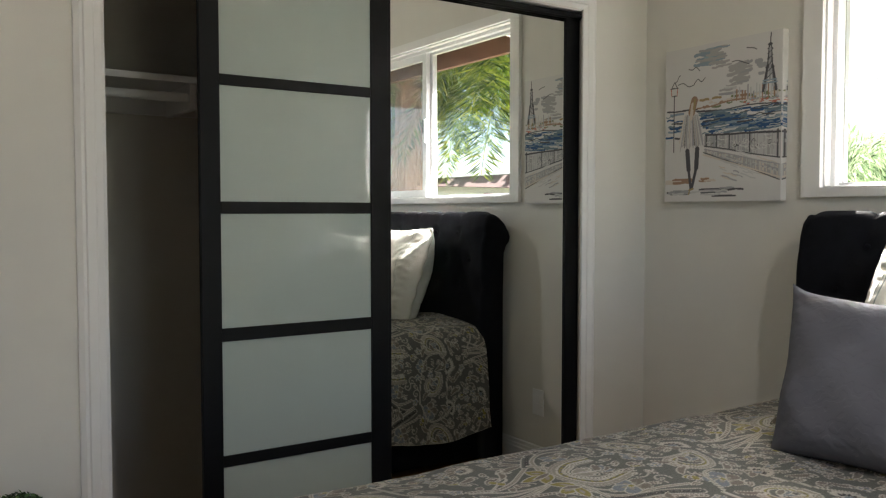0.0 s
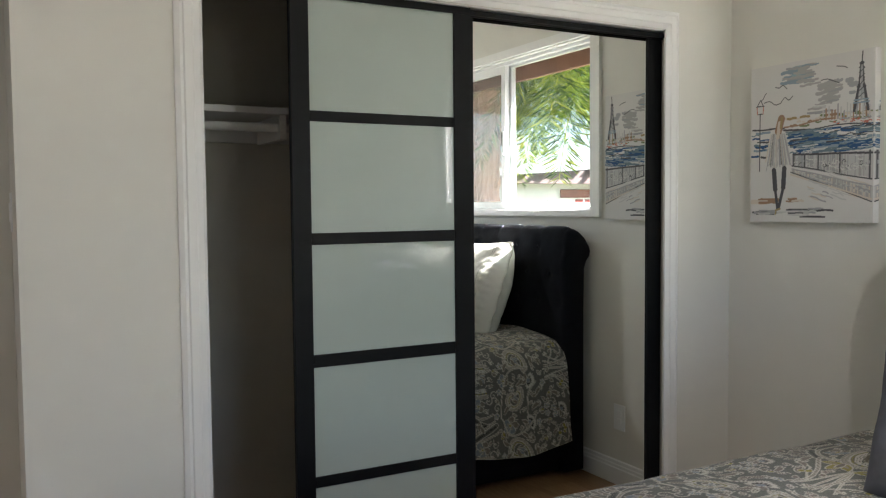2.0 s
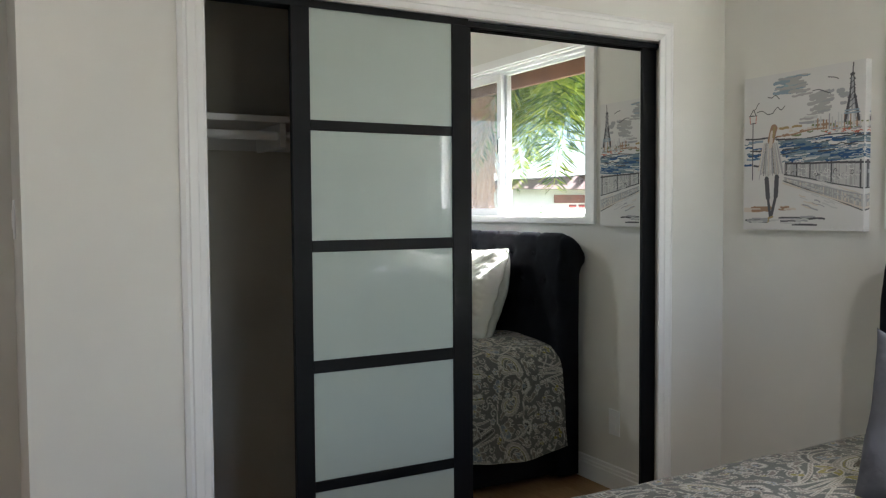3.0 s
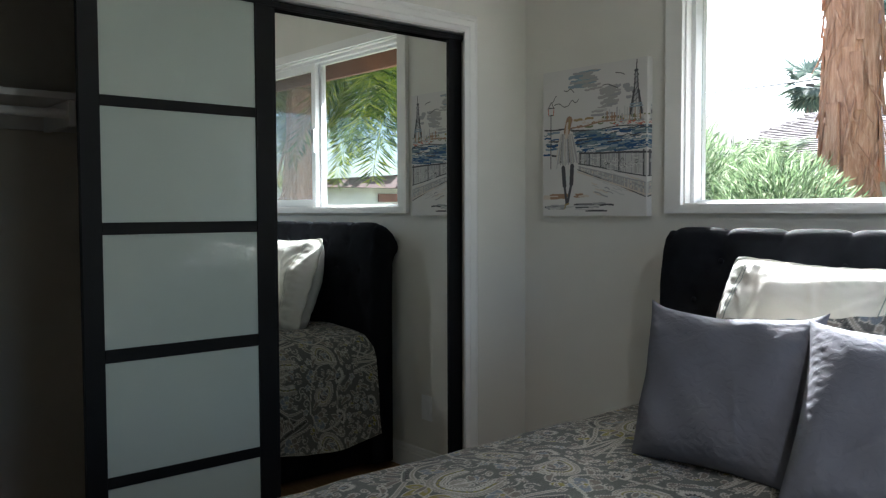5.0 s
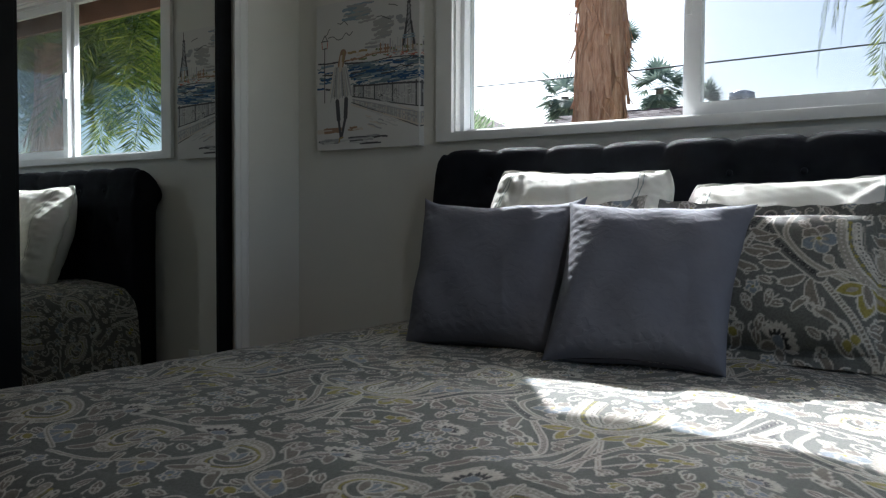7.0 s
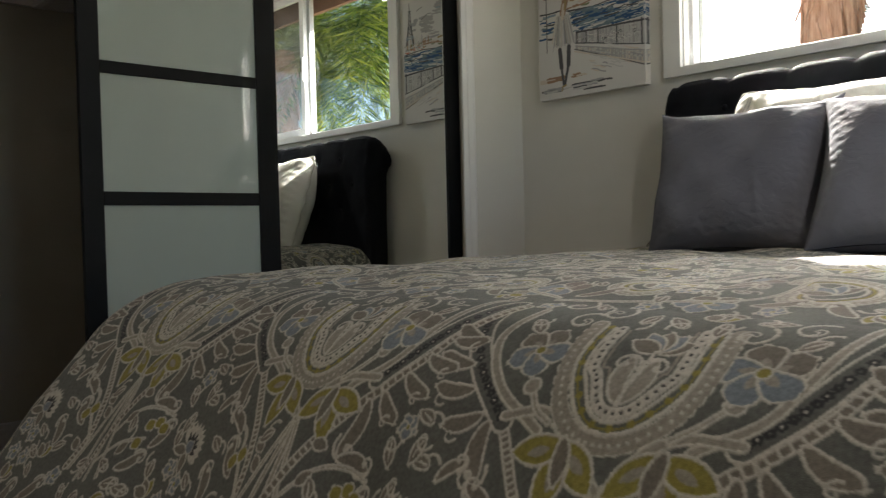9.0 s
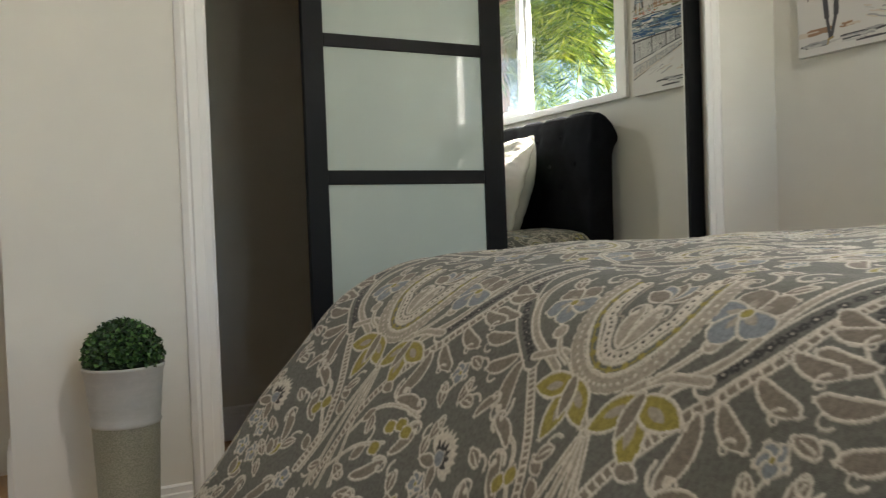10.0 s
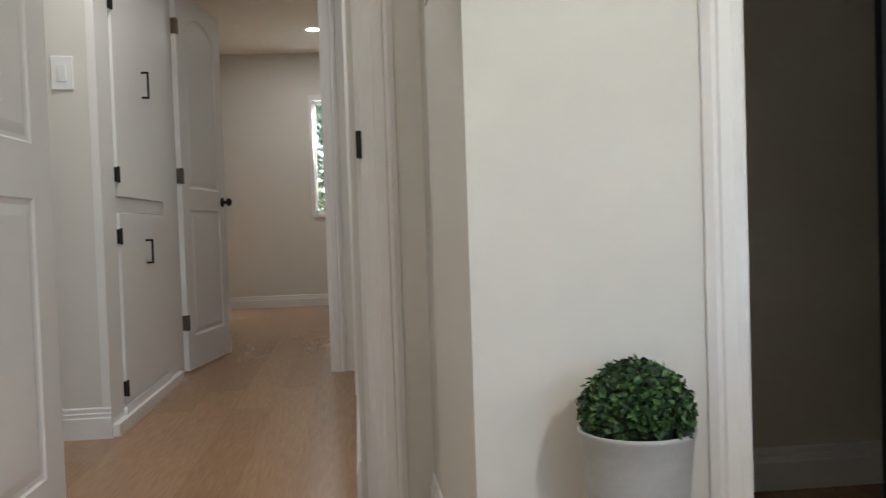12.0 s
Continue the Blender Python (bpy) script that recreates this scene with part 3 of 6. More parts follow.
def carnation(x, y, ang, r):
    """A fringed blossom: dark fan with a cream toothed edge on two leaves."""
    for i in range(11):
        a = ang + (i - 5) * 0.26
        petal(x + 0.30 * r * math.cos(a), y + 0.30 * r * math.sin(a), a, 0.72 * r, 0.26 * r, CREAM, 0.0008)
    for i in range(6):
        a = ang + (i - 2.5) * 0.42
        petal(x, y, a, 0.70 * r, 0.20 * r, DARK, 0.0)
    petal(x - 0.1 * r * math.cos(ang), y - 0.1 * r * math.sin(ang), ang, 0.50 * r, 0.50 * r, BLUE, 0.0022)
    for q_ in (-2.0, 2.0):
        petal(x - 0.15 * r * math.cos(ang), y - 0.15 * r * math.sin(ang), ang + q_, 0.80 * r, 0.34 * r, TAUPE, 0.0030, 0.16 * (1 if q_ > 0 else -1), None)


def hook(x, y, ang, size, turn, fill=TAUPE):
    """A comma-shaped leaf that ends in a scroll."""
    petal(x, y, ang, size * 1.5, size * 0.46, fill, 0.0034, 0.38 * turn, None, 6.0)
    ex, ey = x + size * 1.35 * math.cos(ang + 0.25 * turn), y + size * 1.35 * math.sin(ang + 0.25 * turn)
    curl(ex, ey, ang + 2.4 * turn, size * 0.52, -turn, 0.0050)
    dot(ex, ey, size * 0.12, CREAM)


def blossom(x, y, r, spin):
    """Five lobed petals, two of them blue, with a gold heart."""
    for i in range(5):
        a = spin + 1.257 * i
        petal(x, y, a, r, r * 0.66, BLUE if i in (2, 3, 4) else TAUPE, 0.0036, 0.05, None, 6.0)
        petal(x, y, a, r * 0.55, r * 0.24, STEM, 0.0)
    dot(x, y, r * 0.20, CREAM)
    dot(x, y, r * 0.14, GOLD)


def bouquet(cx, cy):
    """The large motif: a beaded cup on a sheaf of stems, between two ribboned arms with bean leaves."""
    q = lambda u, v: (cx + u, cy + v)
    Q = lambda *pts: [q(*p) for p in pts]
    # sheaf of stems
    for end, w in (((-0.045, -0.215), 0.009), ((-0.005, -0.225), 0.010), ((0.035, -0.215), 0.011), ((0.070, -0.205), 0.009)):
        tube(Q((0.0, -0.030), (0.25 * end[0], -0.075), (0.55 * end[0], -0.135), end), w)
    tube(Q((0.128, 0.020), (0.085, -0.020), (0.045, -0.075), (0.020, -0.150), (0.010, -0.215)), 0.016, TAUPE)
    ladder(Q((0.128, 0.020), (0.085, -0.020), (0.045, -0.075), (0.020, -0.150), (0.010, -0.215)), 0.009, 0.0075, CREAM)
    tube(Q((-0.142, 0.015), (-0.105, -0.035), (-0.070, -0.085), (-0.045, -0.150), (-0.055, -0.215)), 0.014, TAUPE)
    ladder(Q((-0.142, 0.015), (-0.105, -0.035), (-0.070, -0.085), (-0.045, -0.150), (-0.055, -0.215)), 0.008, 0.0075, CREAM)
    # ribboned arms
    for arm, stem in ((Q((-0.256, 0.170), (-0.250, 0.130), (-0.212, 0.075), (-0.142, 0.015)), Q((-0.200, 0.185), (-0.212, 0.115), (-0.168, 0.052), (-0.094, 0.012))),
                      (Q((0.205, 0.205), (0.172, 0.130), (0.145, 0.075), (0.108, 0.028)), Q((0.165, 0.215), (0.150, 0.155), (0.122, 0.063), (0.068, 0.014)))):
        stroke(arm, 0.030, CREAM)
        stroke(arm, 0.023, GROUND)
        black_sprigs(arm, 0.0105)
        tube(stem, 0.013)
    edge = Q((0.228, 0.195), (0.192, 0.122), (0.166, 0.066), (0.128, 0.020))
    tube(edge, 0.014, TAUPE)
    ladder(edge, 0.008, 0.0075, CREAM)
    # bean leaves outside the arms
    for u, v, a, l in ((-0.238, 0.110, 3.1, 0.058), (-0.222, 0.072, 3.35, 0.062), (-0.200, 0.042, 3.6, 0.062), (-0.172, 0.016, 3.95, 0.058),
                       (0.132, 0.012, -1.05, 0.056), (0.155, 0.042, -0.80, 0.060), (0.172, 0.072, -0.55, 0.060), (0.190, 0.104, -0.25, 0.054)):
        petal(*q(u, v), a, l * 0.84, 0.0165, TAUPE, 0.0036, 0.34 if u > 0 else -0.34, None, 7.0)
        x, y = q(u + 0.72 * l * math.cos(a), v + 0.72 * l * math.sin(a))
        curl(x, y, a + 2.0, 0.010, 1 if u > 0 else -1, 0.0036)
    # tubes that tie the arms to the stems
    tube(Q((-0.142, 0.020), (-0.095, 0.032), (-0.050, 0.005), (0.0, -0.040)), 0.013)
    tube(Q((0.108, 0.030), (0.060, 0.026), (0.025, 0.005), (0.0, -0.040)), 0.013)
    # pods and flowers beside the cup
    for a, b in ((Q((0.045, 0.022), (0.066, 0.040), (0.086, 0.066)), (0.088, 0.068)), (Q((-0.085, 0.022), (-0.105, 0.032), (-0.124, 0.055)), (-0.126, 0.057))):
        tube(a, 0.0085)
        dot(*q(*b), 0.0115, CREAM)
        dot(*q(*b), 0.0082, STEM)
    blossom(*q(0.096, 0.112), 0.044, 0.6)
    blossom(*q(-0.146, 0.104), 0.037, 1.2)
    # the cup: nested lines, scalloped outside, beaded inside
    line = lambda w, b, h: Q((-w * 1.02 - 0.030, h), (-w * 1.06 - 0.024, h * 0.62), (-w * 0.86 - 0.020, b + 0.038), (-w * 0.45 - 0.020, b + 0.008), (-0.020, b), (w * 0.45 - 0.020, b + 0.009),
                             (w * 0.86 - 0.020, b + 0.040), (w * 1.04 - 0.022, h * 0.64), (w * 1.00 - 0.026, h * 1.08))
    for v in np.linspace(0.03, 0.16, 50):
        stroke(Q((-0.085, v), (0.045, v)), 0.006, GROUND, curve=False)
    outer = line(0.074, 0.008, 0.160)
    beads(outer, 0.0105, 0.0105, CREAM)
    stroke(outer, 0.0165, STEM)
    beads(outer, 0.0082, 0.0023, CREAM)
    stroke(line(0.064, 0.019, 0.158), 0.0048, CREAM)
    stroke(line(0.058, 0.025, 0.157), 0.0052, GROUND)
    beads(line(0.058, 0.025, 0.157), 0.019, 0.0042, GOLD)
    stroke(line(0.059, 0.024, 0.157), 0.0022, GOLD)
    stroke(line(0.052, 0.031, 0.156), 0.0045, CREAM)
    stroke(line(0.043, 0.040, 0.155), 0.0130, CREAM)
    beads(line(0.043, 0.040, 0.155), 0.0075, 0.0021, DARK)
    stroke(line(0.033, 0.051, 0.154), 0.0030, STEM)
    hook(*q(-0.021, 0.052), 2.15, 0.036, -1, STEM)
    hook(*q(-0.019, 0.052), 0.95, 0.036, 1, STEM)
    for a in (0.55, 1.1, 1.65, 2.2, 2.75):
        petal(*q(-0.014, 0.122), a, 0.036, 0.018, BLUE if a in (1.1, 2.2) else TAUPE, 0.0030)
    stroke(Q((-0.020, 0.050), (-0.018, 0.085), (-0.014, 0.122)), 0.0045, CREAM)
    # gold leaves hanging under the cup, each trio with a taupe leaf across it
    for u, v, m in ((-0.058, 0.004, -1), (0.046, 0.004, 1)):
        for a, l in ((-1.57 - 0.95 * m, 0.060), (-1.45 + 0.05 * m, 0.068), (-1.57 + 1.15 * m, 0.056)):
            petal(*q(u, v), a, l, 0.026, GOLD, 0.0038, 0.10 * m)
            petal(*q(u + 0.25 * l * math.cos(a), v + 0.25 * l * math.sin(a)), a, l * 0.45, 0.010, STEM, 0.0)
        petal(*q(u, v + 0.006), -1.57 - 0.25 * m, 0.046, 0.014, TAUPE, 0.0034, 0.1 * m)
    # scrolling leaves
    hook(*q(-0.158, 0.010), -1.75, 0.044, 1)
    hook(*q(0.112, 0.000), -1.35, 0.044, -1)
    for u, v, a, sz, t in ((-0.108, -0.085, 2.2, 0.030, 1), (-0.085, -0.140, 2.5, 0.034, -1), (0.105, -0.075, 0.3, 0.034, -1), (0.150, -0.145, 0.8, 0.032, 1), (-0.125, -0.185, 1.6, 0.034, 1), (0.105, -0.185, 0.2, 0.032, 1), (-0.190, -0.065, 1.2, 0.024, -1)):
        hook(*q(u, v), a, sz, t)
    tube(Q((0.040, -0.140), (0.075, -0.095), (0.120, -0.082), (0.165, -0.090)), 0.0075)
    tube(Q((-0.040, -0.165), (-0.075, -0.120), (-0.092, -0.085), (-0.108, -0.075)), 0.0070)
    tube(Q((0.030, -0.190), (0.080, -0.150), (0.130, -0.135)), 0.0070)
    for u, v in ((0.118, -0.106), (0.135, -0.100), (0.112, -0.138), (-0.092, -0.112), (-0.078, -0.100), (0.150, -0.108)):
        petal(*q(u, v), -1.2 + u * 4, 0.020, 0.016, GOLD, 0.0028)
    for u, v, a in ((-0.025, -0.120, 2.4), (-0.035, -0.095, 2.6), (0.060, -0.115, 0.9), (0.085, -0.165, 0.9), (-0.060, -0.185, 2.2), (0.055, -0.060, -0.2)):
        petal(*q(u, v), a, 0.024, 0.013, TAUPE, 0.0028)
    carnation(*q(-0.222, -0.130), 1.0, 0.040)
    # spirals over the arms
    for u, v, t in ((-0.130, 0.165, 1), (-0.108, 0.195, -1), (0.060, 0.170, -1), (0.110, 0.190, 1), (-0.175, 0.215, -1)):
        curl(*q(u, v), 1.0, 0.024, t, 0.0050)
        curl(*q(u, v), 4.0, 0.014, t, 0.0034)


def teardrop(cx, cy, ang, L, m):
    """A paisley drop with a curled tip, ringed in beads and filled with a spray."""
    body = [(0.0, -0.40), (0.26, -0.30), (0.34, -0.05), (0.22, 0.22), (0.02, 0.42), (-0.20, 0.52), (-0.30, 0.42), (-0.22, 0.34), (-0.18, 0.20), (-0.30, 0.02), (-0.34, -0.18), (-0.22, -0.35), (0.0, -0.40)]
    ca, sa = math.cos(ang), math.sin(ang)
    W = lambda k_: [(cx + L * k_ * (m * u * ca - v * sa), cy + L * k_ * (m * u * sa + v * ca)) for u, v in body]
    beads(W(1.06), 0.011, 0.0062, CREAM)
    stroke(W(1.0), 0.017, CREAM)
    stroke(W(1.0), 0.011, STEM)
    beads(W(1.0), 0.009, 0.0022, CREAM)
    stroke(W(0.80), 0.0046, CREAM)
    stroke(W(0.70), 0.0040, GOLD)
    stroke(W(0.58), 0.0046, CREAM)
    for a in (-0.9, -0.3, 0.3, 0.9):
        petal(cx, cy - 0.10 * L, ang + 1.57 + a, 0.27 * L, 0.10 * L, BLUE if abs(a) < 0.5 else TAUPE, 0.0032)


MX, MY = TW / 2, 0.27
bouquet(MX, MY)
teardrop(MX + 0.065, MY + 0.345, 0.35, 0.150, 1)
teardrop(MX - 0.150, MY + 0.330, -0.55, 0.125, -1)
blossom(MX + 0.190, MY + 0.300, 0.046, 0.2)
blossom(MX - 0.040, MY + 0.265, 0.036, 0.9)
carnation(MX - 0.050, MY + 0.410, 1.9, 0.046)
carnation(MX + 0.195, MY + 0.405, 1.2, 0.044)
for u, v, a, sz, t in ((-0.205, 0.425, 0.6, 0.040, 1), (-0.075, 0.345, 1.2, 0.036, -1), (0.010, 0.270, 0.2, 0.034, 1), (0.150, 0.360, 1.9, 0.036, 1), (0.020, 0.440, 0.3, 0.040, -1), (-0.130, 0.455, 0.4, 0.036, 1), (0.120, 0.250, 2.6, 0.036, -1), (-0.215, 0.262, 0.4, 0.036, 1)):
    hook(MX + u, MY + v, a, sz, t)
for pts in (((-0.23, 0.24), (-0.12, 0.25), (0.0, 0.30), (0.02, 0.42)), ((0.23, 0.25), (0.14, 0.30), (0.16, 0.38), (0.23, 0.45)), ((-0.06, 0.46), (-0.12, 0.41), (-0.22, 0.40))):
    tube([(MX + u, MY + v) for u, v in pts], 0.009)
rs = np.random.RandomState(77)
for _ in range(1500):  # sprigs in the open ground
    x, y = rs.uniform(0, TW), rs.uniform(0, TH)
    J, I = np.meshgrid(np.arange(-12, 13), np.arange(-12, 13))
    if (tile[(int(y / PX) + J) % NH, (int(x / PX) + I) % NW] != GROUND).mean() > 0.02:
        continue
    an, kind = rs.uniform(0, 6.28), int(rs.choice((0, 0, 0, 1, 2, 3, 3)))
    if kind == 0:
        curl(x, y, an, 0.016, 1, 0.0042)
        petal(x, y, an + 2.5, 0.026, 0.012, TAUPE, 0.0032, 0.15, CREAM)
    elif kind == 1:
        for q_ in (-0.7, 0.0, 0.7):
            petal(x, y, an + q_, 0.026, 0.014, (TAUPE, TAUPE, GOLD)[rs.randint(3)], 0.003)
    elif kind == 2:
        flower(x, y, 0.015, 5, BLUE, GOLD, an)
    else:
        petal(x, y, an, 0.030, 0.013, TAUPE, 0.0034, 0.2, CREAM)
        curl(x, y, an + 1.6, 0.015, -1, 0.0042)
PAISLEY, PPX, PW, PH = tile, PX, NW, NH


def printed(u, v):
    """Colours of the print at cloth places u, v in metres, blended between cells."""
    fu, fv = u / PPX - 0.5, v / PPX - 0.5
    i, j = np.floor(fu).astype(int), np.floor(fv).astype(int)
    a, b = (fu - i)[..., None], (fv - j)[..., None]
    c = lambda di, dj: PALETTE[PAISLEY[(j + dj) % PH, (i + di) % PW]]
    return (c(0, 0) * (1 - a) + c(1, 0) * a) * (1 - b) + (c(0, 1) * (1 - a) + c(1, 1) * a) * b


k = Mat("paisley_cotton", 0.92, 0.0, 0.15)
at = k.node("ShaderNodeAttribute")
at.attribute_name = "print"
weave, mottle = k.noise(900, 3), k.noise(190, 6)
c = k.mix(at.outputs["Color"], k.ramp(mottle, (0.35, (0.66, 0.66, 0.66)), (0.65, (1, 1, 1))), 0.8, "MULTIPLY")
k.color(c)
k.bump(weave, 0.5, 0.001)
k.b.inputs["Sheen Weight"].default_value = 0.12
k.b.inputs["Sheen Roughness"].default_value = 0.4
M_PAISLEY = k.m


def cloth_mesh(name, P, C):
    """A mesh from a grid of places and a grid of print colours."""
    n, m = P.shape[:2]
    me = bpy.data.meshes.new(name)
    idx = np.arange(n * m).reshape(n, m)
    quads = np.stack([idx[:-1, :-1], idx[1:, :-1], idx[1:, 1:], idx[:-1, 1:]], -1).reshape(-1, 4)
    me.vertices.add(n * m)
    me.vertices.foreach_set("co", P.reshape(-1).astype(np.float32))
    me.loops.add(quads.size)
    me.loops.foreach_set("vertex_index", quads.reshape(-1).astype(np.int32))
    me.polygons.add(len(quads))
    me.polygons.foreach_set("loop_start", np.arange(0, quads.size, 4).astype(np.int32))
    me.polygons.foreach_set("use_smooth", np.ones(len(quads), bool))
    me.update(calc_edges=True)
    if C is not None:
        col = me.color_attributes.new("print", "FLOAT_COLOR", "POINT")
        col.data.foreach_set("color", np.concatenate([C.reshape(-1, 3), np.ones((n * m, 1))], 1).reshape(-1).astype(np.float32))
    return me


def lumps(u, v, rows):
    """A sum of gentle waves: rows of (size, wavelength across, wavelength along, phase)."""
    return sum(a * np.sin(2 * np.pi * (u / p + v / q) + ph) for a, p, q, ph in rows)


# comforter: flat top, full rounded edges, long drop at the sides and foot
LX, LW = 1.93, 1.60
HEADX, SIDE0 = -0.18, -0.975


def drape(d, top):
    """Out and down along the cloth past the edge, as it bends to the angle top."""
    bend = 0.21
    s = np.clip(d, 0, bend)
    g = top * (s / bend) ** 0.9
    out, down = np.zeros_like(d), np.zeros_like(d)
    n = 24
    for i in range(n):
        si = s * (i + 0.5) / n
        gi = top * (si / bend) ** 0.9
        out += np.cos(gi) * s / n
        down += np.sin(gi) * s / n
    rest = np.maximum(d - bend, 0)
    return out + rest * np.cos(top), down + rest * np.sin(top)


a = np.concatenate([np.arange(0, 1.30, 0.0048), np.arange(1.30, 1.82, 0.0030), np.arange(1.82, 2.45, 0.0016), np.arange(2.45, 2.72, 0.004)])
b = np.concatenate([np.arange(-0.66, -0.08, 0.004), np.arange(-0.08, 1.46, 0.0019), np.arange(1.46, LW + 0.62, 0.0045)])
Acl, Bcl = np.meshgrid(a, b, indexing="ij")
ea = np.maximum(Acl - LX, 0)
eb0, eb1 = np.maximum(-Bcl, 0), np.maximum(Bcl - LW, 0)
eb = eb0 + eb1
d = (ea ** 3 + eb ** 3) ** (1 / 3)
wa = np.where(d > 0, ea / np.maximum(ea + eb, 1e-9), 0)
top = np.radians(83) * (1 - wa) + np.radians(53) * wa
out, down = drape(d, top)
out = out + 0.055 * np.exp(-((Bcl + 0.05) / 0.28) ** 2) * np.clip(ea / 0.35, 0, 1)
nrm = np.maximum(np.hypot(ea, eb), 1e-9)
X = HEADX - np.minimum(Acl, LX) - out * ea / nrm
Y = SIDE0 - np.clip(Bcl, 0, LW) + out * (eb0 - eb1) / nrm
Z = 0.768 - down
inner = np.clip(np.minimum(np.minimum(Bcl, LW - Bcl), LX - Acl) / 0.25, 0, 1)
Z -= 0.022 * (1 - inner) ** 2
Z += lumps(Acl, Bcl, [(0.004, 0.61, 0.9, 0.3), (0.003, -0.37, 0.33, 1.7), (0.002, 0.21, -0.4, 0.9)]) * (0.4 + 0.6 * inner)
fold = np.clip((d - 0.12) / 0.4, 0, 1)
wave = lumps(Bcl, Acl, [(0.010, 0.37, 3.0, 0.5), (0.006, 0.21, -2.2, 1.1)]) * fold
X += wave * np.where(ea > eb, 1, 0.2)
Y += lumps(Acl, Bcl, [(0.010, 0.43, 3.0, 0.2), (0.006, 0.23, 2.2, 2.1)]) * fold * np.where(eb > ea, 1, 0.2)
Z = np.maximum(Z, 0.20 + 0.02 * np.sin(Acl * 9 + Bcl * 7))
C = printed(Bcl - 1.19 + MX, LX - Acl + 0.225 + MY)
rim = (np.abs(C - PALETTE[CREAM]).sum(-1) < 0.15) * 0.0006
comforter = tagged(new("comforter", cloth_mesh("comforter", np.stack([X, Y, Z + rim], -1), C)), "grey comforter printed with cream and gold paisley on the bed", "comforter")
comforter.data.materials.append(M_PAISLEY)


def cushion(name, tl, tr, br, bl, thick, mat, label, category, group, pattern=None, flange=0.0, n=96, seed=0, pinch=0.05, crease=1.0, round_u=4.2, round_v=3.2, folds=14, fold_h=0.0035, ears=0.0, slack=0.03, blunt=0.0):
    """A stuffed cushion between four corners, plump in the middle, with pointed ears."""
    tl, tr, br, bl = (np.array(p, float) for p in (tl, tr, br, bl))
    U, V = np.meshgrid(np.linspace(-1, 1, n), np.linspace(-1, 1, n), indexing="ij")
    w, h = np.linalg.norm(tr - tl), np.linalg.norm(tl - bl)
    fu, fv = (flange / w * 2, flange / h * 2) if flange else (0, 0)
    ui, vi = np.clip(np.abs(U) / (1 - fu), 0, 1), np.clip(np.abs(V) / (1 - fv), 0, 1)
    plump = ((1 - ui ** round_u) * (1 - vi ** round_v)) ** 0.52
    pu = U * (1 - pinch * (1 - V ** 2) * np.abs(U) ** 3)
    pv = V * (1 - pinch * (1 - U ** 2) * np.abs(V) ** 3)
    pu, pv = pu * (1 - blunt * np.abs(V) ** 7), pv * (1 - blunt * np.abs(U) ** 7)
    s, t = ((pu + 1) / 2)[..., None], ((pv + 1) / 2)[..., None]
    base = (bl * (1 - s) + br * s) * (1 - t) + (tl * (1 - s) + tr * s) * t
    nv = np.cross(tr - tl, tl - bl)
    nv = nv / np.linalg.norm(nv)
    rs = np.random.RandomState(seed)
    wr = lumps(U, V, [(0.0022 * rs.uniform(0.5, 1), rs.uniform(0.7, 1.6) * rs.choice((-1, 1)), rs.uniform(0.7, 2.2), rs.uniform(0, 6)) for _ in range(7)])
    for _ in range(folds):  # soft creases running in from the edges and corners
        cx, cy, an = rs.uniform(-0.95, 0.95), rs.uniform(-0.95, 0.95), rs.uniform(0, math.pi)
        if rs.uniform() < 0.6:
            cx, cy = rs.choice((-1, 1)) * rs.uniform(0.6, 0.95), rs.choice((-1, 1)) * rs.uniform(0.55, 0.95)
            an = math.atan2(cy, cx) + rs.uniform(-0.5, 0.5)
        du, dv = (U - cx) * w / 2, (V - cy) * h / 2
        al, ac = du * math.cos(an) + dv * math.sin(an), -du * math.sin(an) + dv * math.cos(an)
        ac = ac + rs.uniform(-1.5, 1.5) * al ** 2
        wr = wr + fold_h * rs.uniform(-1, 1) * np.exp(-(ac / rs.uniform(0.009, 0.02)) ** 2 - (al / rs.uniform(0.04, 0.11)) ** 2)
    edge = np.exp(-((1 - np.maximum(ui, vi)) / 0.22) ** 2) * (1 - np.maximum(ui, vi) ** 14)
    wr = wr * crease + 0.0022 * crease * edge * lumps(U + V, U - V, [(0.5, 0.21, 0.6, rs.uniform(0, 6)), (0.5, -0.33, 0.24, rs.uniform(0, 6)), (0.3, 0.13, -0.5, 1.0)])
    sag = -slack * h * (1 - U ** 2)[..., None] * np.clip(V, 0, 1)[..., None] ** 2 * (tl - bl) / h
    rip = (0.004 * np.sin(U * 23 + seed) * np.clip((np.abs(V) - (1 - fv)) / max(fv, 1e-6), 0, 1) + 0.004 * np.sin(V * 17 + seed) * np.clip((np.abs(U) - (1 - fu)) / max(fu, 1e-6), 0, 1)) if flange else 0 * U
    if ears:  # slack corners that stand up and curl forward
        ear = np.clip((np.abs(U) - 0.72) / 0.28, 0, 1) ** 2 * np.clip((V - 0.5) / 0.5, 0, 1) ** 1.5
        base = base + (ear * ears)[..., None] * ((tl - bl) / h + nv * 0.25)
        plump = np.maximum(plump, 0.16 * np.clip(ear * 3, 0, 1) * (1 - np.maximum(np.abs(U), np.abs(V)) ** 10))
    front = base + sag + nv * (plump * thick / 2 + wr * plump ** 0.5 + 0.0015 + rip)[..., None]
    back = base + sag - nv * (plump * thick / 2 + wr * plump ** 0.5 * 0.4 + 0.0015 - rip)[..., None]
    P = np.concatenate([front, back[::-1]], 0)
    C = None
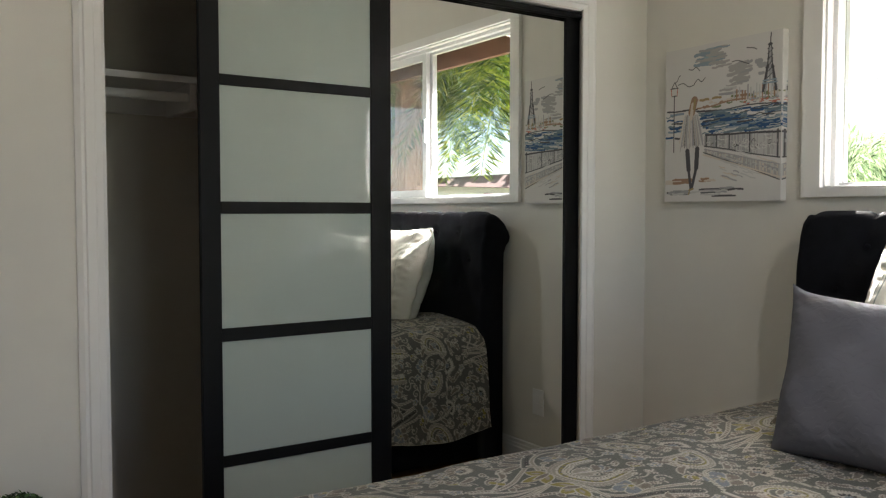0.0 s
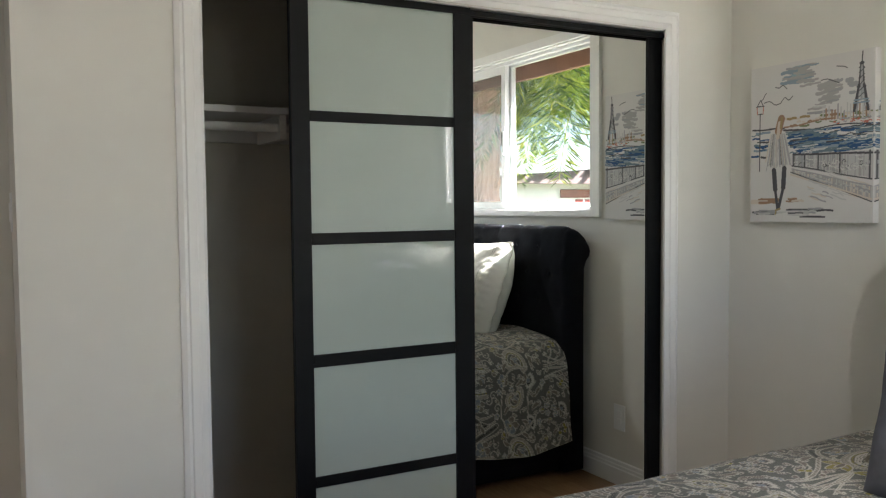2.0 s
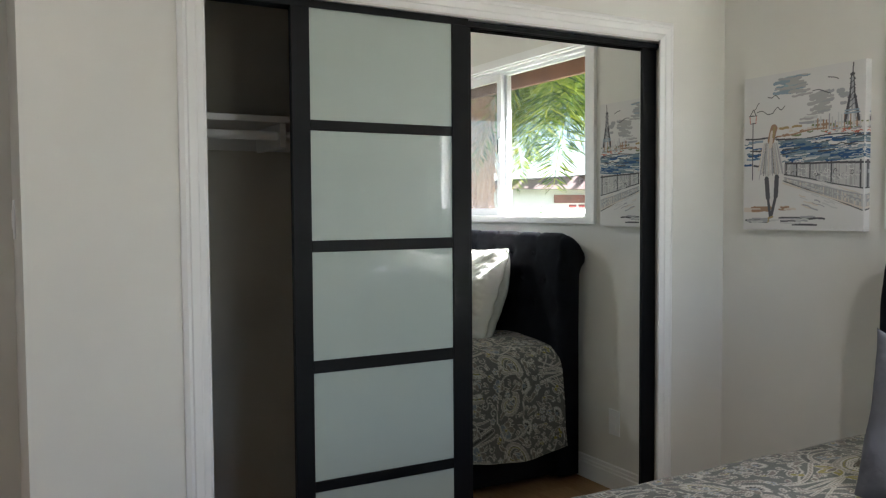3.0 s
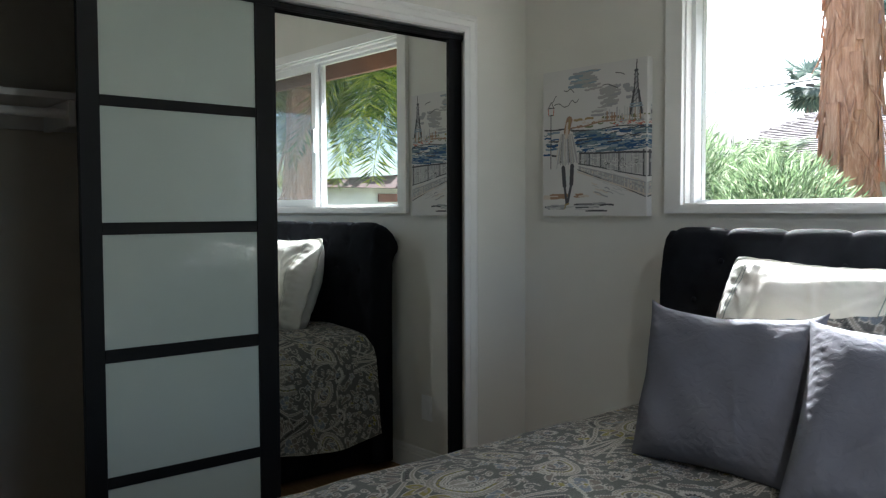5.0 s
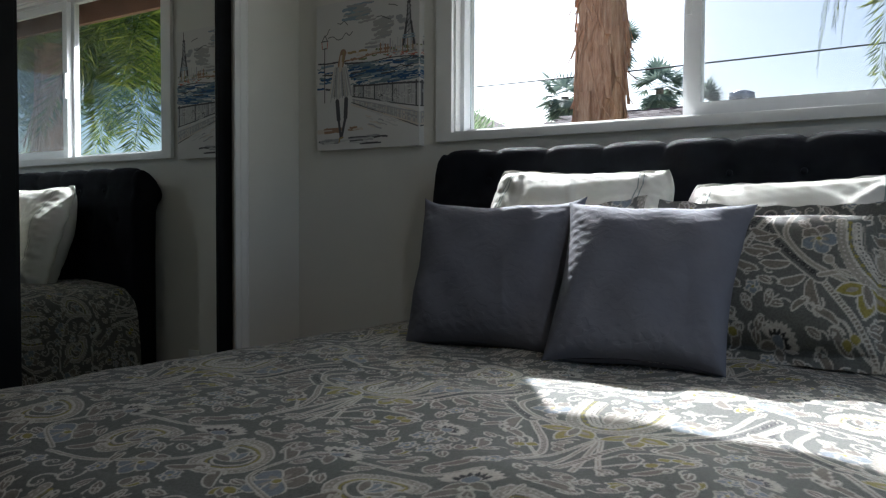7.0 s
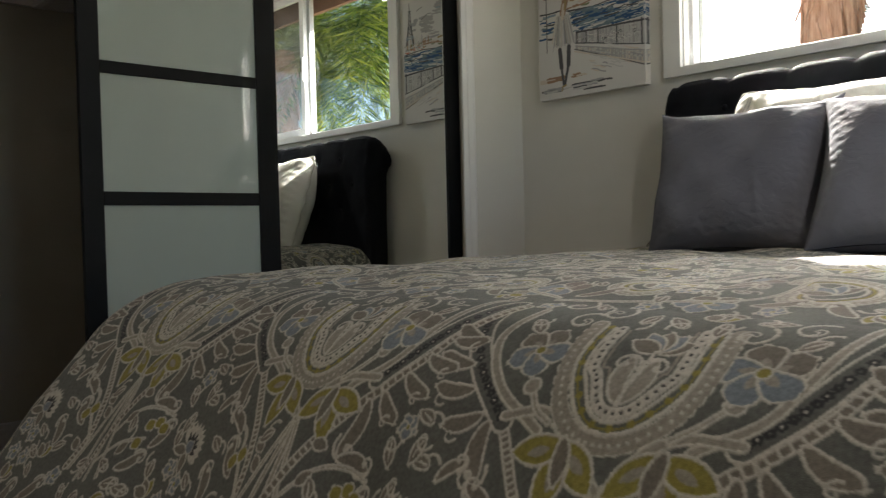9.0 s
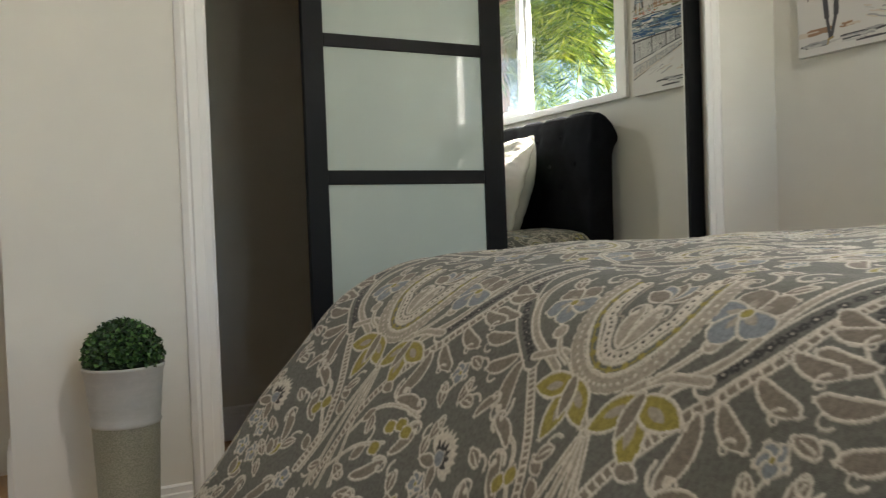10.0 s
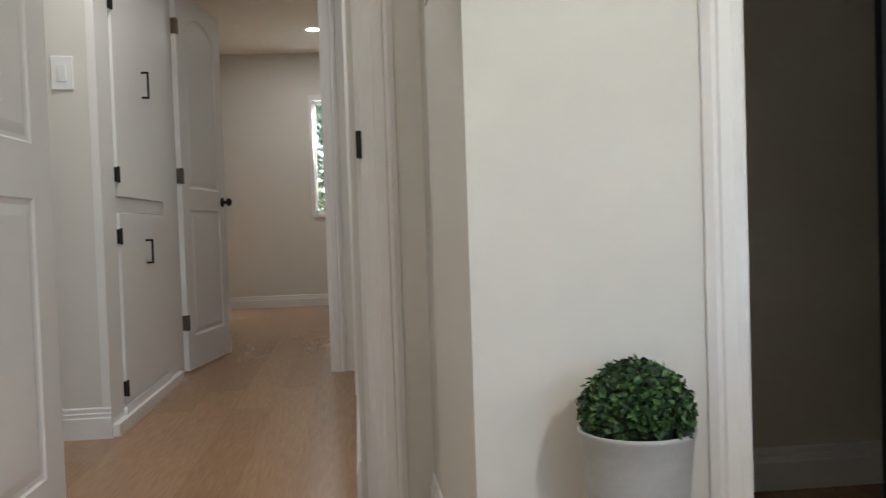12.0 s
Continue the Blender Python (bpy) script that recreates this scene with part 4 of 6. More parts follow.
    if pattern is not None:
        cu, cv = (U + 1) / 2 * w * 0.92 + pattern[0], (V + 1) / 2 * h * 0.92 + pattern[1]
        C = printed(np.concatenate([cu, cu[::-1]], 0), np.concatenate([cv, cv[::-1]], 0))
    ob = tagged(new(name, cloth_mesh(name, P, C)), label, category, group)
    ob.data.materials.append(mat)
    return ob, base + sag, nv, plump * thick / 2 + wr * plump ** 0.5 + 0.0015 + rip, (U, V)


GP = "cushions on the bed"
for nm, tl, tr, br, bl, sd in (("white_sham", (-0.255, -1.20, 1.282), (-0.285, -1.86, 1.262), (-0.50, -1.84, 0.665), (-0.48, -1.20, 0.665), 3),
                               ("white_sham", (-0.275, -1.875, 1.215), (-0.285, -2.53, 1.240), (-0.49, -2.52, 0.665), (-0.50, -1.875, 0.665), 8)):
    ob, base, nv, dep, (U, V) = cushion(nm, tl, tr, br, bl, 0.27, M_WHITEPIL, "white cotton pillow sham with grey-green double stitched border", "pillow", GP, flange=0.012, n=150, seed=sd, pinch=0.03, slack=0.02, blunt=0.10, crease=2.2, round_u=4.5, round_v=2.3, folds=46, fold_h=0.0055, ears=0.018)
    for ins in (0.70, 0.745):  # stitched border lines
        ring = [(-ins, v) for v in np.linspace(-0.93, 0.93, 60)] + [(ins, v) for v in np.linspace(0.93, -0.93, 60)]
        for side in (ring[:60], ring[60:]):
            prev, bm = None, bmesh.new()
            for u, v in side:
                i, j = (u + 1) / 2 * 149, (v + 1) / 2 * 149
                i0, j0 = int(i), int(j)
                p = Vector(base[i0, j0] + (base[min(i0 + 1, 149), j0] - base[i0, j0]) * (i - i0) + (base[i0, min(j0 + 1, 149)] - base[i0, j0]) * (j - j0) + nv * (dep[i0, j0] + 0.0012))
                sd_ = Vector((0, 0.0022, 0))
                pair = (bm.verts.new(p - sd_), bm.verts.new(p + sd_))
                if prev:
                    bm.faces.new((prev[0], prev[1], pair[1], pair[0]))
                prev = pair
            part("stitching", bm, M_STRIPE, ob, "grey-green stitched stripe")
cushion("paisley_sham", (-0.60, -1.215, 1.10), (-0.625, -1.875, 1.165), (-0.80, -1.86, 0.765), (-0.80, -1.20, 0.765), 0.14, M_PAISLEY, "grey paisley printed pillow sham with a flat border", "pillow", GP, (0.0, 0.0), 0.04, 150, 5, 0.02)
cushion("paisley_sham", (-0.60, -1.90, 1.155), (-0.60, -2.47, 1.145), (-0.80, -2.50, 0.765), (-0.80, -1.90, 0.765), 0.15, M_PAISLEY, "grey paisley printed pillow sham with a flat border", "pillow", GP, (0.17, 0.10), 0.04, 190, 6, 0.02)
cushion("grey_cushion", (-0.760, -1.235, 1.150), (-0.715, -1.740, 1.150), (-0.995, -1.790, 0.760), (-0.990, -1.329, 0.757), 0.165, M_GREYPIL, "slate grey square cushion with quilted top edge", "cushion", GP, None, 0, 130, 11, 0.095, ears=0.012, folds=22)
cushion("grey_cushion", (-0.750, -1.700, 1.138), (-0.640, -2.165, 1.130), (-1.030, -2.195, 0.768), (-1.095, -1.795, 0.772), 0.165, M_GREYPIL, "slate grey square cushion leaning on the paisley sham", "cushion", GP, None, 0, 130, 12, 0.095, ears=0.010, folds=22)

# ---- planter with a boxwood ball ----
PC = (-2.545, -0.135, 0.0)
planter = thing("planter", PC, "tall tapered whitewashed metal planter with a ribbed waist", "planter")
k = Mat("whitewashed_metal", 0.55, 0.15, 0.4)
wash = k.noise(5.0, 8.0, 0.65, (1, 1, 6.0))
speck = k.noise(85.0, 5.0)
c = k.mix(k.ramp(wash, (0.3, (0.40, 0.42, 0.42)), (0.7, (0.50, 0.515, 0.51))), (0.56, 0.57, 0.56), k.ramp(speck, (0.55, (0, 0, 0)), (0.75, (0.4, 0.4, 0.4))))
k.color(c)
k.bump(speck, 0.15)
M_POT = k.m
k = Mat("stippled_green_metal", 0.6, 0.1, 0.4)
speck = k.noise(300.0, 4.0)
k.color(k.ramp(speck, (0.38, (0.27, 0.29, 0.235)), (0.62, (0.40, 0.41, 0.35))))
k.bump(speck, 0.6, 0.002)
M_POT2 = k.m
bm = bmesh.new()
lathe(bm, [(0.062, 0.0), (0.066, 0.004), (0.073, 0.16), (0.0805, 0.340), (0.0825, 0.344)], 48, PC)
part("lower_body", bm, M_POT2, planter, "stippled grey-green lower body", True)
bm = bmesh.new()
lathe(bm, [(0.0825, 0.344), (0.0855, 0.349), (0.0825, 0.354), (0.084, 0.38), (0.0865, 0.395), (0.086, 0.402), (0.090, 0.44), (0.0935, 0.474), (0.0975, 0.482), (0.0985, 0.487), (0.0965, 0.491), (0.092, 0.489), (0.089, 0.475), (0.086, 0.44)], 48, PC)
part("upper_body", bm, M_POT, planter, "whitewashed upper body with rolled rim", True)
k = Mat("boxwood_leaf", 0.45, 0.0, 0.4)
rnd = k.node("ShaderNodeNewGeometry").outputs["Random Per Island"]
k.color(k.ramp(rnd, (0.0, (0.008, 0.026, 0.008)), (0.6, (0.024, 0.075, 0.018)), (1.0, (0.10, 0.21, 0.055))))
k.b.inputs["Subsurface Weight"].default_value = 0.0
M_BOX = k.m
plant = thing("boxwood_ball", (PC[0], PC[1], 0.47), "clipped artificial boxwood ball of small dark green leaves", "plant")
# Near-black ball: the shade between the leaves is put into its colour.
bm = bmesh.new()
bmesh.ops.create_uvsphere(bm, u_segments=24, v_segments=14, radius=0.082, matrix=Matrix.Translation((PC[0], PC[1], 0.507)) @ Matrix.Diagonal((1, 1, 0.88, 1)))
part("core", bm, plain("leaf_gap_shade", (0.008, 0.02, 0.008), 0.9), plant, smooth=True)
bm = bmesh.new()
rs = np.random.RandomState(4)
for i in range(1900):
    u, ph = rs.uniform(-0.12, 1), rs.uniform(0, 2 * math.pi)
    q = math.sqrt(1 - u * u)
    n = Vector((q * math.cos(ph), q * math.sin(ph), u))
    p = Vector((PC[0], PC[1], 0.505)) + Vector((n.x * 0.088, n.y * 0.088, n.z * 0.090)) * rs.uniform(0.90, 1.07)
    tdir = (n.cross(Vector(rs.uniform(-1, 1, 3))).normalized() * 0.9 + n * rs.uniform(0.1, 1.0)).normalized()
    side = tdir.cross(n).normalized()
    L, W = rs.uniform(0.010, 0.017), rs.uniform(0.0036, 0.0058)
    lift = n * 0.0025
    vs = [bm.verts.new(p), bm.verts.new(p + tdir * L * 0.45 + side * W + lift), bm.verts.new(p + tdir * L), bm.verts.new(p + tdir * L * 0.45 - side * W + lift), bm.verts.new(p + tdir * L * 0.5)]
    for a_, b_ in ((0, 1), (1, 2), (2, 3), (3, 0)):
        bm.faces.new((vs[a_], vs[b_], vs[4]))
me = bpy.data.meshes.new("leaves")
bm.to_mesh(me)
bm.free()
me.materials.append(M_BOX)
part("leaves", me, M_BOX, plant)

# ---- doors ----


def panel_door(name, w, h, m, label, panels, knob_z=None, hinges=()):
    """A moulded two-panel door, hinge edge at x=0, faces to -y and +y, put at pose m."""
    T = 0.036
    bm = bmesh.new()
    for face in (-1, 1):
        y = face * T / 2
        xs = [0.0, 0.12 * w / 0.76, w - 0.12 * w / 0.76, w]
        x0, x1 = xs[1], xs[2]
        zs = [0.0] + [z for p in panels for z in p[:2]] + [h]

        def quad(c):
            vs = [bm.verts.new((p[0], y - face * p[2], p[1])) for p in c]
            bm.faces.new(vs if face < 0 else vs[::-1])
        quad([(0, 0, 0), (x0, 0, 0), (x0, h, 0), (0, h, 0)])
        quad([(x1, 0, 0), (w, 0, 0), (w, h, 0), (x1, h, 0)])
        lows = [0.0] + [p[1] for p in panels]
        highs = [p[0] for p in panels] + [h]
        arch = [p[2] for p in panels]
        for i, (a_, b_) in enumerate(zip(lows, highs)):
            rise = arch[i - 1] if i > 0 else 0.0
            n = 12
            for j in range(n):
                s0, s1 = j / n, (j + 1) / n
                g = lambda s: a_ + rise * (1 - (2 * s - 1) ** 2) - rise if rise else a_
                quad([(x0 + (x1 - x0) * s0, g(s0), 0), (x0 + (x1 - x0) * s1, g(s1), 0), (x0 + (x1 - x0) * s1, b_, 0), (x0 + (x1 - x0) * s0, b_, 0)])
        for (z0, z1, rise) in panels:
            n = 12
            rings = []
            for ins, dep in ((0, 0), (0.006, 0.006), (0.018, 0.008), (0.040, 0.003), (0.046, 0.002)):
                ring = [(x0 + ins, z0 + ins, dep), (x1 - ins, z0 + ins, dep)]
                for j in range(n + 1):
                    s = 1 - j / n
                    ring.append((x0 + ins + (x1 - x0 - 2 * ins) * s, z1 - ins - rise + rise * (1 - (2 * s - 1) ** 2), dep))
                rings.append(ring)
            for r0, r1 in zip(rings, rings[1:]):
                for j in range(len(r0)):
                    q = (j + 1) % len(r0)
                    quad([r0[j], r0[q], r1[q], r1[j]])
            quad(rings[-1])
    for c in ([(0, 0), (0, h)], [(w, 0), (w, h)]):
        (xa, za), (xb, zb) = c
        bm.faces.new([bm.verts.new(v) for v in ((xa, -T / 2, za), (xb, -T / 2, zb), (xb, T / 2, zb), (xa, T / 2, za))])
    for z in (0, h):
        bm.faces.new([bm.verts.new(v) for v in ((0, -T / 2, z), (w, -T / 2, z), (w, T / 2, z), (0, T / 2, z))])
    bmesh.ops.remove_doubles(bm, verts=bm.verts[:], dist=1e-5)
    door = thing(name, (0, 0, 0), label, "door", kind="structure")
    part("door_leaf", bm, M_TRIM, door)
    for z in hinges:
        hb = boxes((-0.004, 0.032, -T / 2 - 0.003, -T / 2, z - 0.045, z + 0.045), (-0.016, 0.0, -T / 2 - 0.002, T / 2, z - 0.045, z + 0.045))
        rod(hb, (-0.004, -T / 2 - 0.005, z - 0.048), (-0.004, -T / 2 - 0.005, z + 0.048), 0.006)
        part("hinge", hb, M_BRONZE, door, "aged bronze butt hinge")
    if knob_z:
        for face in (-1, 1):
            kb = bmesh.new()
            rod(kb, (w - 0.065, face * T / 2, knob_z), (w - 0.065, face * (T / 2 + 0.008), knob_z), 0.032, n=24)
            rod(kb, (w - 0.065, face * (T / 2 + 0.008), knob_z), (w - 0.065, face * (T / 2 + 0.035), knob_z), 0.011, n=16)
            bmesh.ops.create_uvsphere(kb, u_segments=20, v_segments=12, radius=0.027, matrix=Matrix.Translation((w - 0.065, face * (T / 2 + 0.048), knob_z)) @ Matrix.Diagonal((1, 0.75, 1, 1)))
            part("knob", kb, M_BLACKIRON, door, "black round door knob", True)
    door.matrix_basis = m
    return door


PANELS = [(0.20, 0.93, 0.0), (1.07, 2.05, 0.10)]
panel_door("door_1", 0.80, 2.14, pose(-3.838, 0.885, 0.012, 0, 0, -90.5), "white two-panel bedroom door standing open", PANELS, 0.98, ())
panel_door("door_2", 0.745, 2.275, pose(-4.040, 3.60, 0.012, 0, 0, 79.5), "white two-panel door standing open into the far room", [(0.20, 0.97, 0.0), (1.10, 2.17, 0.10)], 1.03, (0.29, 1.17, 2.06))
strike = boxes((-2.9835, -2.980, 0.900, 0.940, 1.035, 1.115))
box(strike, -2.992, -2.976, 0.883, 0.8915, 1.035, 1.112)
solid("strike_plate", strike, M_BLACKIRON, "black strike plate on the doorway jamb", "strike plate")

# ---- hallway cabinet ----
cab = thing("linen_cabinet", (-4.05, 2.75, 0.0), "white built-in hallway linen cabinet with two slab doors", "cabinet")
CB = -4.05
part("cabinet_body", boxes((-4.60, CB - 0.002, 2.19, 3.46, 0.0, HH - 0.002), (-4.072, CB + 0.012, 2.067, 2.265, 0.0, HH - 0.004), (CB - 0.002, CB + 0.012, 3.150, 3.385, 0.0, HH - 0.004),
                          (CB - 0.002, CB + 0.008, 2.265, 3.150, 0.945, 1.008), (CB - 0.002, CB + 0.008, 2.265, 3.150, 0.0, 0.098)), M_TRIM, cab)
part("base_moulding", boxes((CB + 0.012, CB + 0.040, 2.085, 3.385, 0.0, 0.05), (CB + 0.008, CB + 0.022, 2.265, 3.150, 0.05, 0.085)), M_TRIM, cab)
for z0, z1, pz, hz in ((0.105, 0.940, (0.702, 0.812), (0.165, 0.835)), (1.012, 2.36, (1.517, 1.640), (1.106, 1.86))):
    leaf = part("cabinet_door", soft_box(CB + 0.0, CB + 0.020, 2.285, 3.135, z0, z1, 0.003), M_TRIM, cab)
    hb = bmesh.new()
    y = 2.77 if z0 > 1 else 2.72
    for z in pz:
        box(hb, CB + 0.020, CB + 0.055, y - 0.005, y + 0.005, z - 0.005, z + 0.005)
    box(hb, CB + 0.047, CB + 0.056, y - 0.0055, y + 0.0055, pz[0] - 0.005, pz[1] + 0.005)
    part("pull_handle", hb, M_BLACKIRON, leaf, "black bar pull")
    for z in hz:
        hb = boxes((CB + 0.012, CB + 0.024, 2.262, 2.300, z - 0.032, z + 0.032))
        rod(hb, (CB + 0.026, 2.282, z - 0.036), (CB + 0.026, 2.282, z + 0.036), 0.006, n=8)
        part("hinge", hb, M_BLACKIRON, leaf, "black surface hinge")


def wall_plate(name, at, axis, label, rocker=True):
    """A switch or socket plate; axis is the way that it faces."""
    x, y, z = at
    ob = thing(name, at, label, "wall plate")
    w, h, d = 0.043, 0.068, 0.006

    def slab(hw, hh, z0, d0, d1, r=0.002):
        if axis in ("-x", "+x"):
            s = -1 if axis == "-x" else 1
            return soft_box(min(x + s * d0, x + s * d1), max(x + s * d0, x + s * d1), y - hw, y + hw, z + z0 - hh, z + z0 + hh, r)
        return soft_box(x - hw, x + hw, y - d1, y - d0, z + z0 - hh, z + z0 + hh, r)
    part("plate", slab(w, h, 0, 0.0, d), M_VINYL, ob)
    if rocker:
        part("rocker", slab(0.017, 0.033, 0, d - 0.001, d + 0.004, 0.0015), M_VINYL, ob)
    else:
        for z0 in (-0.021, 0.021):
            part("socket", slab(0.016, 0.015, z0, d - 0.001, d + 0.002, 0.001), M_VINYL, ob)


wall_plate("light_switch", (-4.172, 2.07, 1.51), "-y", "white rocker light switch on the hallway wall")
wall_plate("light_switch", (-2.80, 0.62, 1.47), "-x", "white rocker light switch beside the doorway")
wall_plate("power_socket", (0.0, -0.62, 0.36), "-x", "white double power socket on the wall behind the bed", False)

# Fixtures for every row, the two added fill lights too.
for x, y, z, p in LAMPS_AND_FILLS:
    lamp = thing("recessed_and_fill_light", (x, y, z), "round recessed ceiling light with white trim, two of four added as fill", "ceiling light", "recessed ceiling lights")
    bm = bmesh.new()
    lathe(bm, [(0.062, -0.002), (0.064, -0.006), (0.085, -0.006), (0.088, -0.001)], 32, (x, y, z))
    part("trim_ring", bm, M_TRIM, lamp, smooth=True)
    bm = bmesh.new()
    bmesh.ops.create_circle(bm, cap_ends=True, segments=32, radius=0.062, matrix=Matrix.Translation((x, y, z - 0.003)))
    part("lens", bm, M_LAMP, lamp, "glowing round lens")

# ---- far room window ----
win2 = thing("window_2", (-2.99, 7.66, FZ0), "white narrow window looking on dense green foliage", "window", kind="structure")
part("window_casing", boxes((FX0 - 0.04, FX0, 7.632, 7.65, FZ0 - 0.04, FZ1 + 0.06), (FX1, FX1 + 0.04, 7.632, 7.65, FZ0 - 0.04, FZ1 + 0.06), (FX0, FX1, 7.632, 7.65, FZ1, FZ1 + 0.06), (FX0, FX1, 7.625, 7.65, FZ0 - 0.04, FZ0)), M_TRIM, win2)
part("window_frame", boxes((FX0, FX0 + 0.03, 7.69, 7.73, FZ0, FZ1), (FX1 - 0.03, FX1, 7.69, 7.73, FZ0, FZ1), (FX0, FX1, 7.69, 7.73, FZ1 - 0.03, FZ1), (FX0, FX1, 7.69, 7.73, FZ0, FZ0 + 0.03)), M_VINYL, win2)
pane = part("pane", boxes((FX0 + 0.03, FX1 - 0.03, 7.708, 7.712, FZ0 + 0.03, FZ1 - 0.03)), M_GLASS, win2)
pane.visible_shadow = False

# ---- canvas print ----
PX, NW, NH = 0.0016, 350, 400
tile = np.zeros((NH, NW), int)
INK = np.array([(0.66, 0.65, 0.64), (0.09, 0.09, 0.10), (0.36, 0.36, 0.38), (0.26, 0.33, 0.40), (0.035, 0.10, 0.23), (0.36, 0.27, 0.14), (0.50, 0.17, 0.13),
                (0.34, 0.22, 0.15), (0.52, 0.52, 0.52), (0.16, 0.22, 0.26), (0.20, 0.23, 0.13), (0.62, 0.55, 0.48), (0.40, 0.39, 0.39), (0.30, 0.40, 0.46)])
CW, CH = NW * PX, NH * PX
rs = np.random.RandomState(21)


def daub(s0, t0, s1, t1, w, value, wob=0.006, curve=True):
    """One brush stroke across the canvas, between places given as shares of its width and height."""
    e = 0.004
    xs = [min(max((s0 + (s1 - s0) * i / 3), e), 1 - e) * CW for i in range(4)]
    ys = [min(max((t0 + (t1 - t0) * i / 3), e), 1 - e) * CH + (rs.uniform(-wob, wob) if 0 < i < 3 else 0) for i in range(4)]
    stroke(list(zip(xs, ys)), w, value, curve=curve)


def scatter_daubs(n, s, t, length, w, values, slope=0.0):
    for _ in range(n):
        a_, b_, l = rs.uniform(*s), rs.uniform(*t), rs.uniform(*length)
        daub(a_, b_, min(a_ + l, 0.99), b_ + slope * l, rs.uniform(*w), int(rs.choice(values)), 0.003)


scatter_daubs(46, (0.27, 0.46), (0.87, 0.97), (0.05, 0.14), (0.005, 0.014), (3, 3, 2, 12, 13))
scatter_daubs(30, (0.56, 0.68), (0.72, 0.84), (0.03, 0.09), (0.006, 0.016), (12, 12, 2), 0.1)
scatter_daubs(9, (0.40, 0.52), (0.84, 0.88), (0.04, 0.10), (0.006, 0.010), (12, 2))
scatter_daubs(5, (0.50, 0.58), (0.69, 0.73), (0.06, 0.12), (0.004, 0.008), (12, 8))
scatter_daubs(4, (0.48, 0.60), (0.66, 0.70), (0.1, 0.2), (0.004, 0.008), (8, 2))
scatter_daubs(4, (0.80, 0.84), (0.76, 0.84), (0.03, 0.05), (0.010, 0.02), (8, 2))
for s0, t0, s1, t1 in ((0.10, 0.79, 0.14, 0.83), (0.12, 0.77, 0.27, 0.755), (0.22, 0.86, 0.32, 0.84), (0.27, 0.76, 0.37, 0.79), (0.60, 0.86, 0.74, 0.83), (0.72, 0.93, 0.80, 0.91)):
    daub(s0, t0, s1, t1, 0.0035, 1, 0.012)
scatter_daubs(50, (0.28, 0.93), (0.600, 0.655), (0.02, 0.07), (0.004, 0.011), (5, 7, 10, 11, 11, 8, 10))
scatter_daubs(22, (0.70, 0.96), (0.585, 0.625), (0.01, 0.04), (0.003, 0.007), (6, 6, 2))
for i in range(16):
    s0 = 0.62 + 0.023 * i
    daub(s0, 0.62, s0, 0.66 + rs.uniform(0, 0.05), 0.006, int(rs.choice((2, 8, 7))), 0.001)
daub(0.02, 0.600, 0.30, 0.595, 0.007, 1), daub(0.30, 0.600, 0.70, 0.625, 0.006, 7), daub(0.28, 0.585, 0.95, 0.555, 0.004, 1)
scatter_daubs(130, (0.30, 0.93), (0.432, 0.560), (0.06, 0.20), (0.006, 0.014), (4, 4, 4, 9, 3, 9), 0.04)
scatter_daubs(90, (0.30, 0.95), (0.425, 0.575), (0.04, 0.16), (0.002, 0.006), (4, 9, 3, 8, 0, 0, 1, 3), 0.05)
daub(0.30, 0.578, 0.97, 0.575, 0.005, 1), daub(0.32, 0.555, 0.62, 0.565, 0.006, 9)
scatter_daubs(22, (0.01, 0.10), (0.42, 0.58), (0.05, 0.14), (0.004, 0.010), (4, 3, 9, 1, 0))
daub(0.74, 0.535, 0.86, 0.530, 0.012, 0), daub(0.75, 0.52, 0.87, 0.52, 0.004, 1)
for sa, sb in ((-1, 1), (1, 1)):  # lattice tower
    daub(0.905 + sa * 0.050, 0.655, 0.905 + sa * 0.018, 0.80, 0.011, 1, 0.001), daub(0.905 + sa * 0.018, 0.80, 0.905 + sa * 0.006, 0.93, 0.006, 1, 0.001)
    daub(0.905 + sa * 0.030, 0.655, 0.905 + sa * 0.012, 0.78, 0.005, 2, 0.001)
for t0, w0 in ((0.70, 0.055), (0.715, 0.05), (0.79, 0.03), (0.84, 0.018), (0.90, 0.016), (0.925, 0.014)):
    daub(0.905 - w0, t0, 0.905 + w0, t0, 0.006, 1 if w0 < 0.05 else 3, 0.001)
daub(0.905, 0.92, 0.91, 0.99, 0.005, 1, 0.001), daub(0.905, 0.72, 0.905, 0.90, 0.009, 2, 0.001)
for k_ in range(5):
    daub(0.885, 0.73 + 0.035 * k_, 0.925, 0.755 + 0.035 * k_, 0.003, 1, 0.001)
for i in range(90):  # grey stone of the balustrade and its plinth
    s_ = 0.375 + 0.615 * i / 89
    daub(s_, 0.415, s_, 0.355 - (s_ - 0.37) * 0.16, 0.008, int(rs.choice((8, 8, 2, 12))), 0.001)
    daub(s_, 0.335 - (s_ - 0.37) * 0.20, s_, 0.312 - (s_ - 0.37) * 0.29, 0.008, int(rs.choice((8, 12, 12, 11))), 0.001)
scatter_daubs(40, (0.37, 0.93), (0.27, 0.40), (0.03, 0.08), (0.002, 0.005), (8, 2, 0), -0.15)
scatter_daubs(30, (0.5, 0.93), (0.16, 0.27), (0.04, 0.12), (0.003, 0.006), (8, 2, 11), -0.28)
daub(0.38, 0.425, 0.99, 0.405, 0.008, 1, 0.002), daub(0.37, 0.355, 0.99, 0.255, 0.005, 1, 0.002), daub(0.37, 0.335, 0.99, 0.215, 0.004, 2, 0.002)
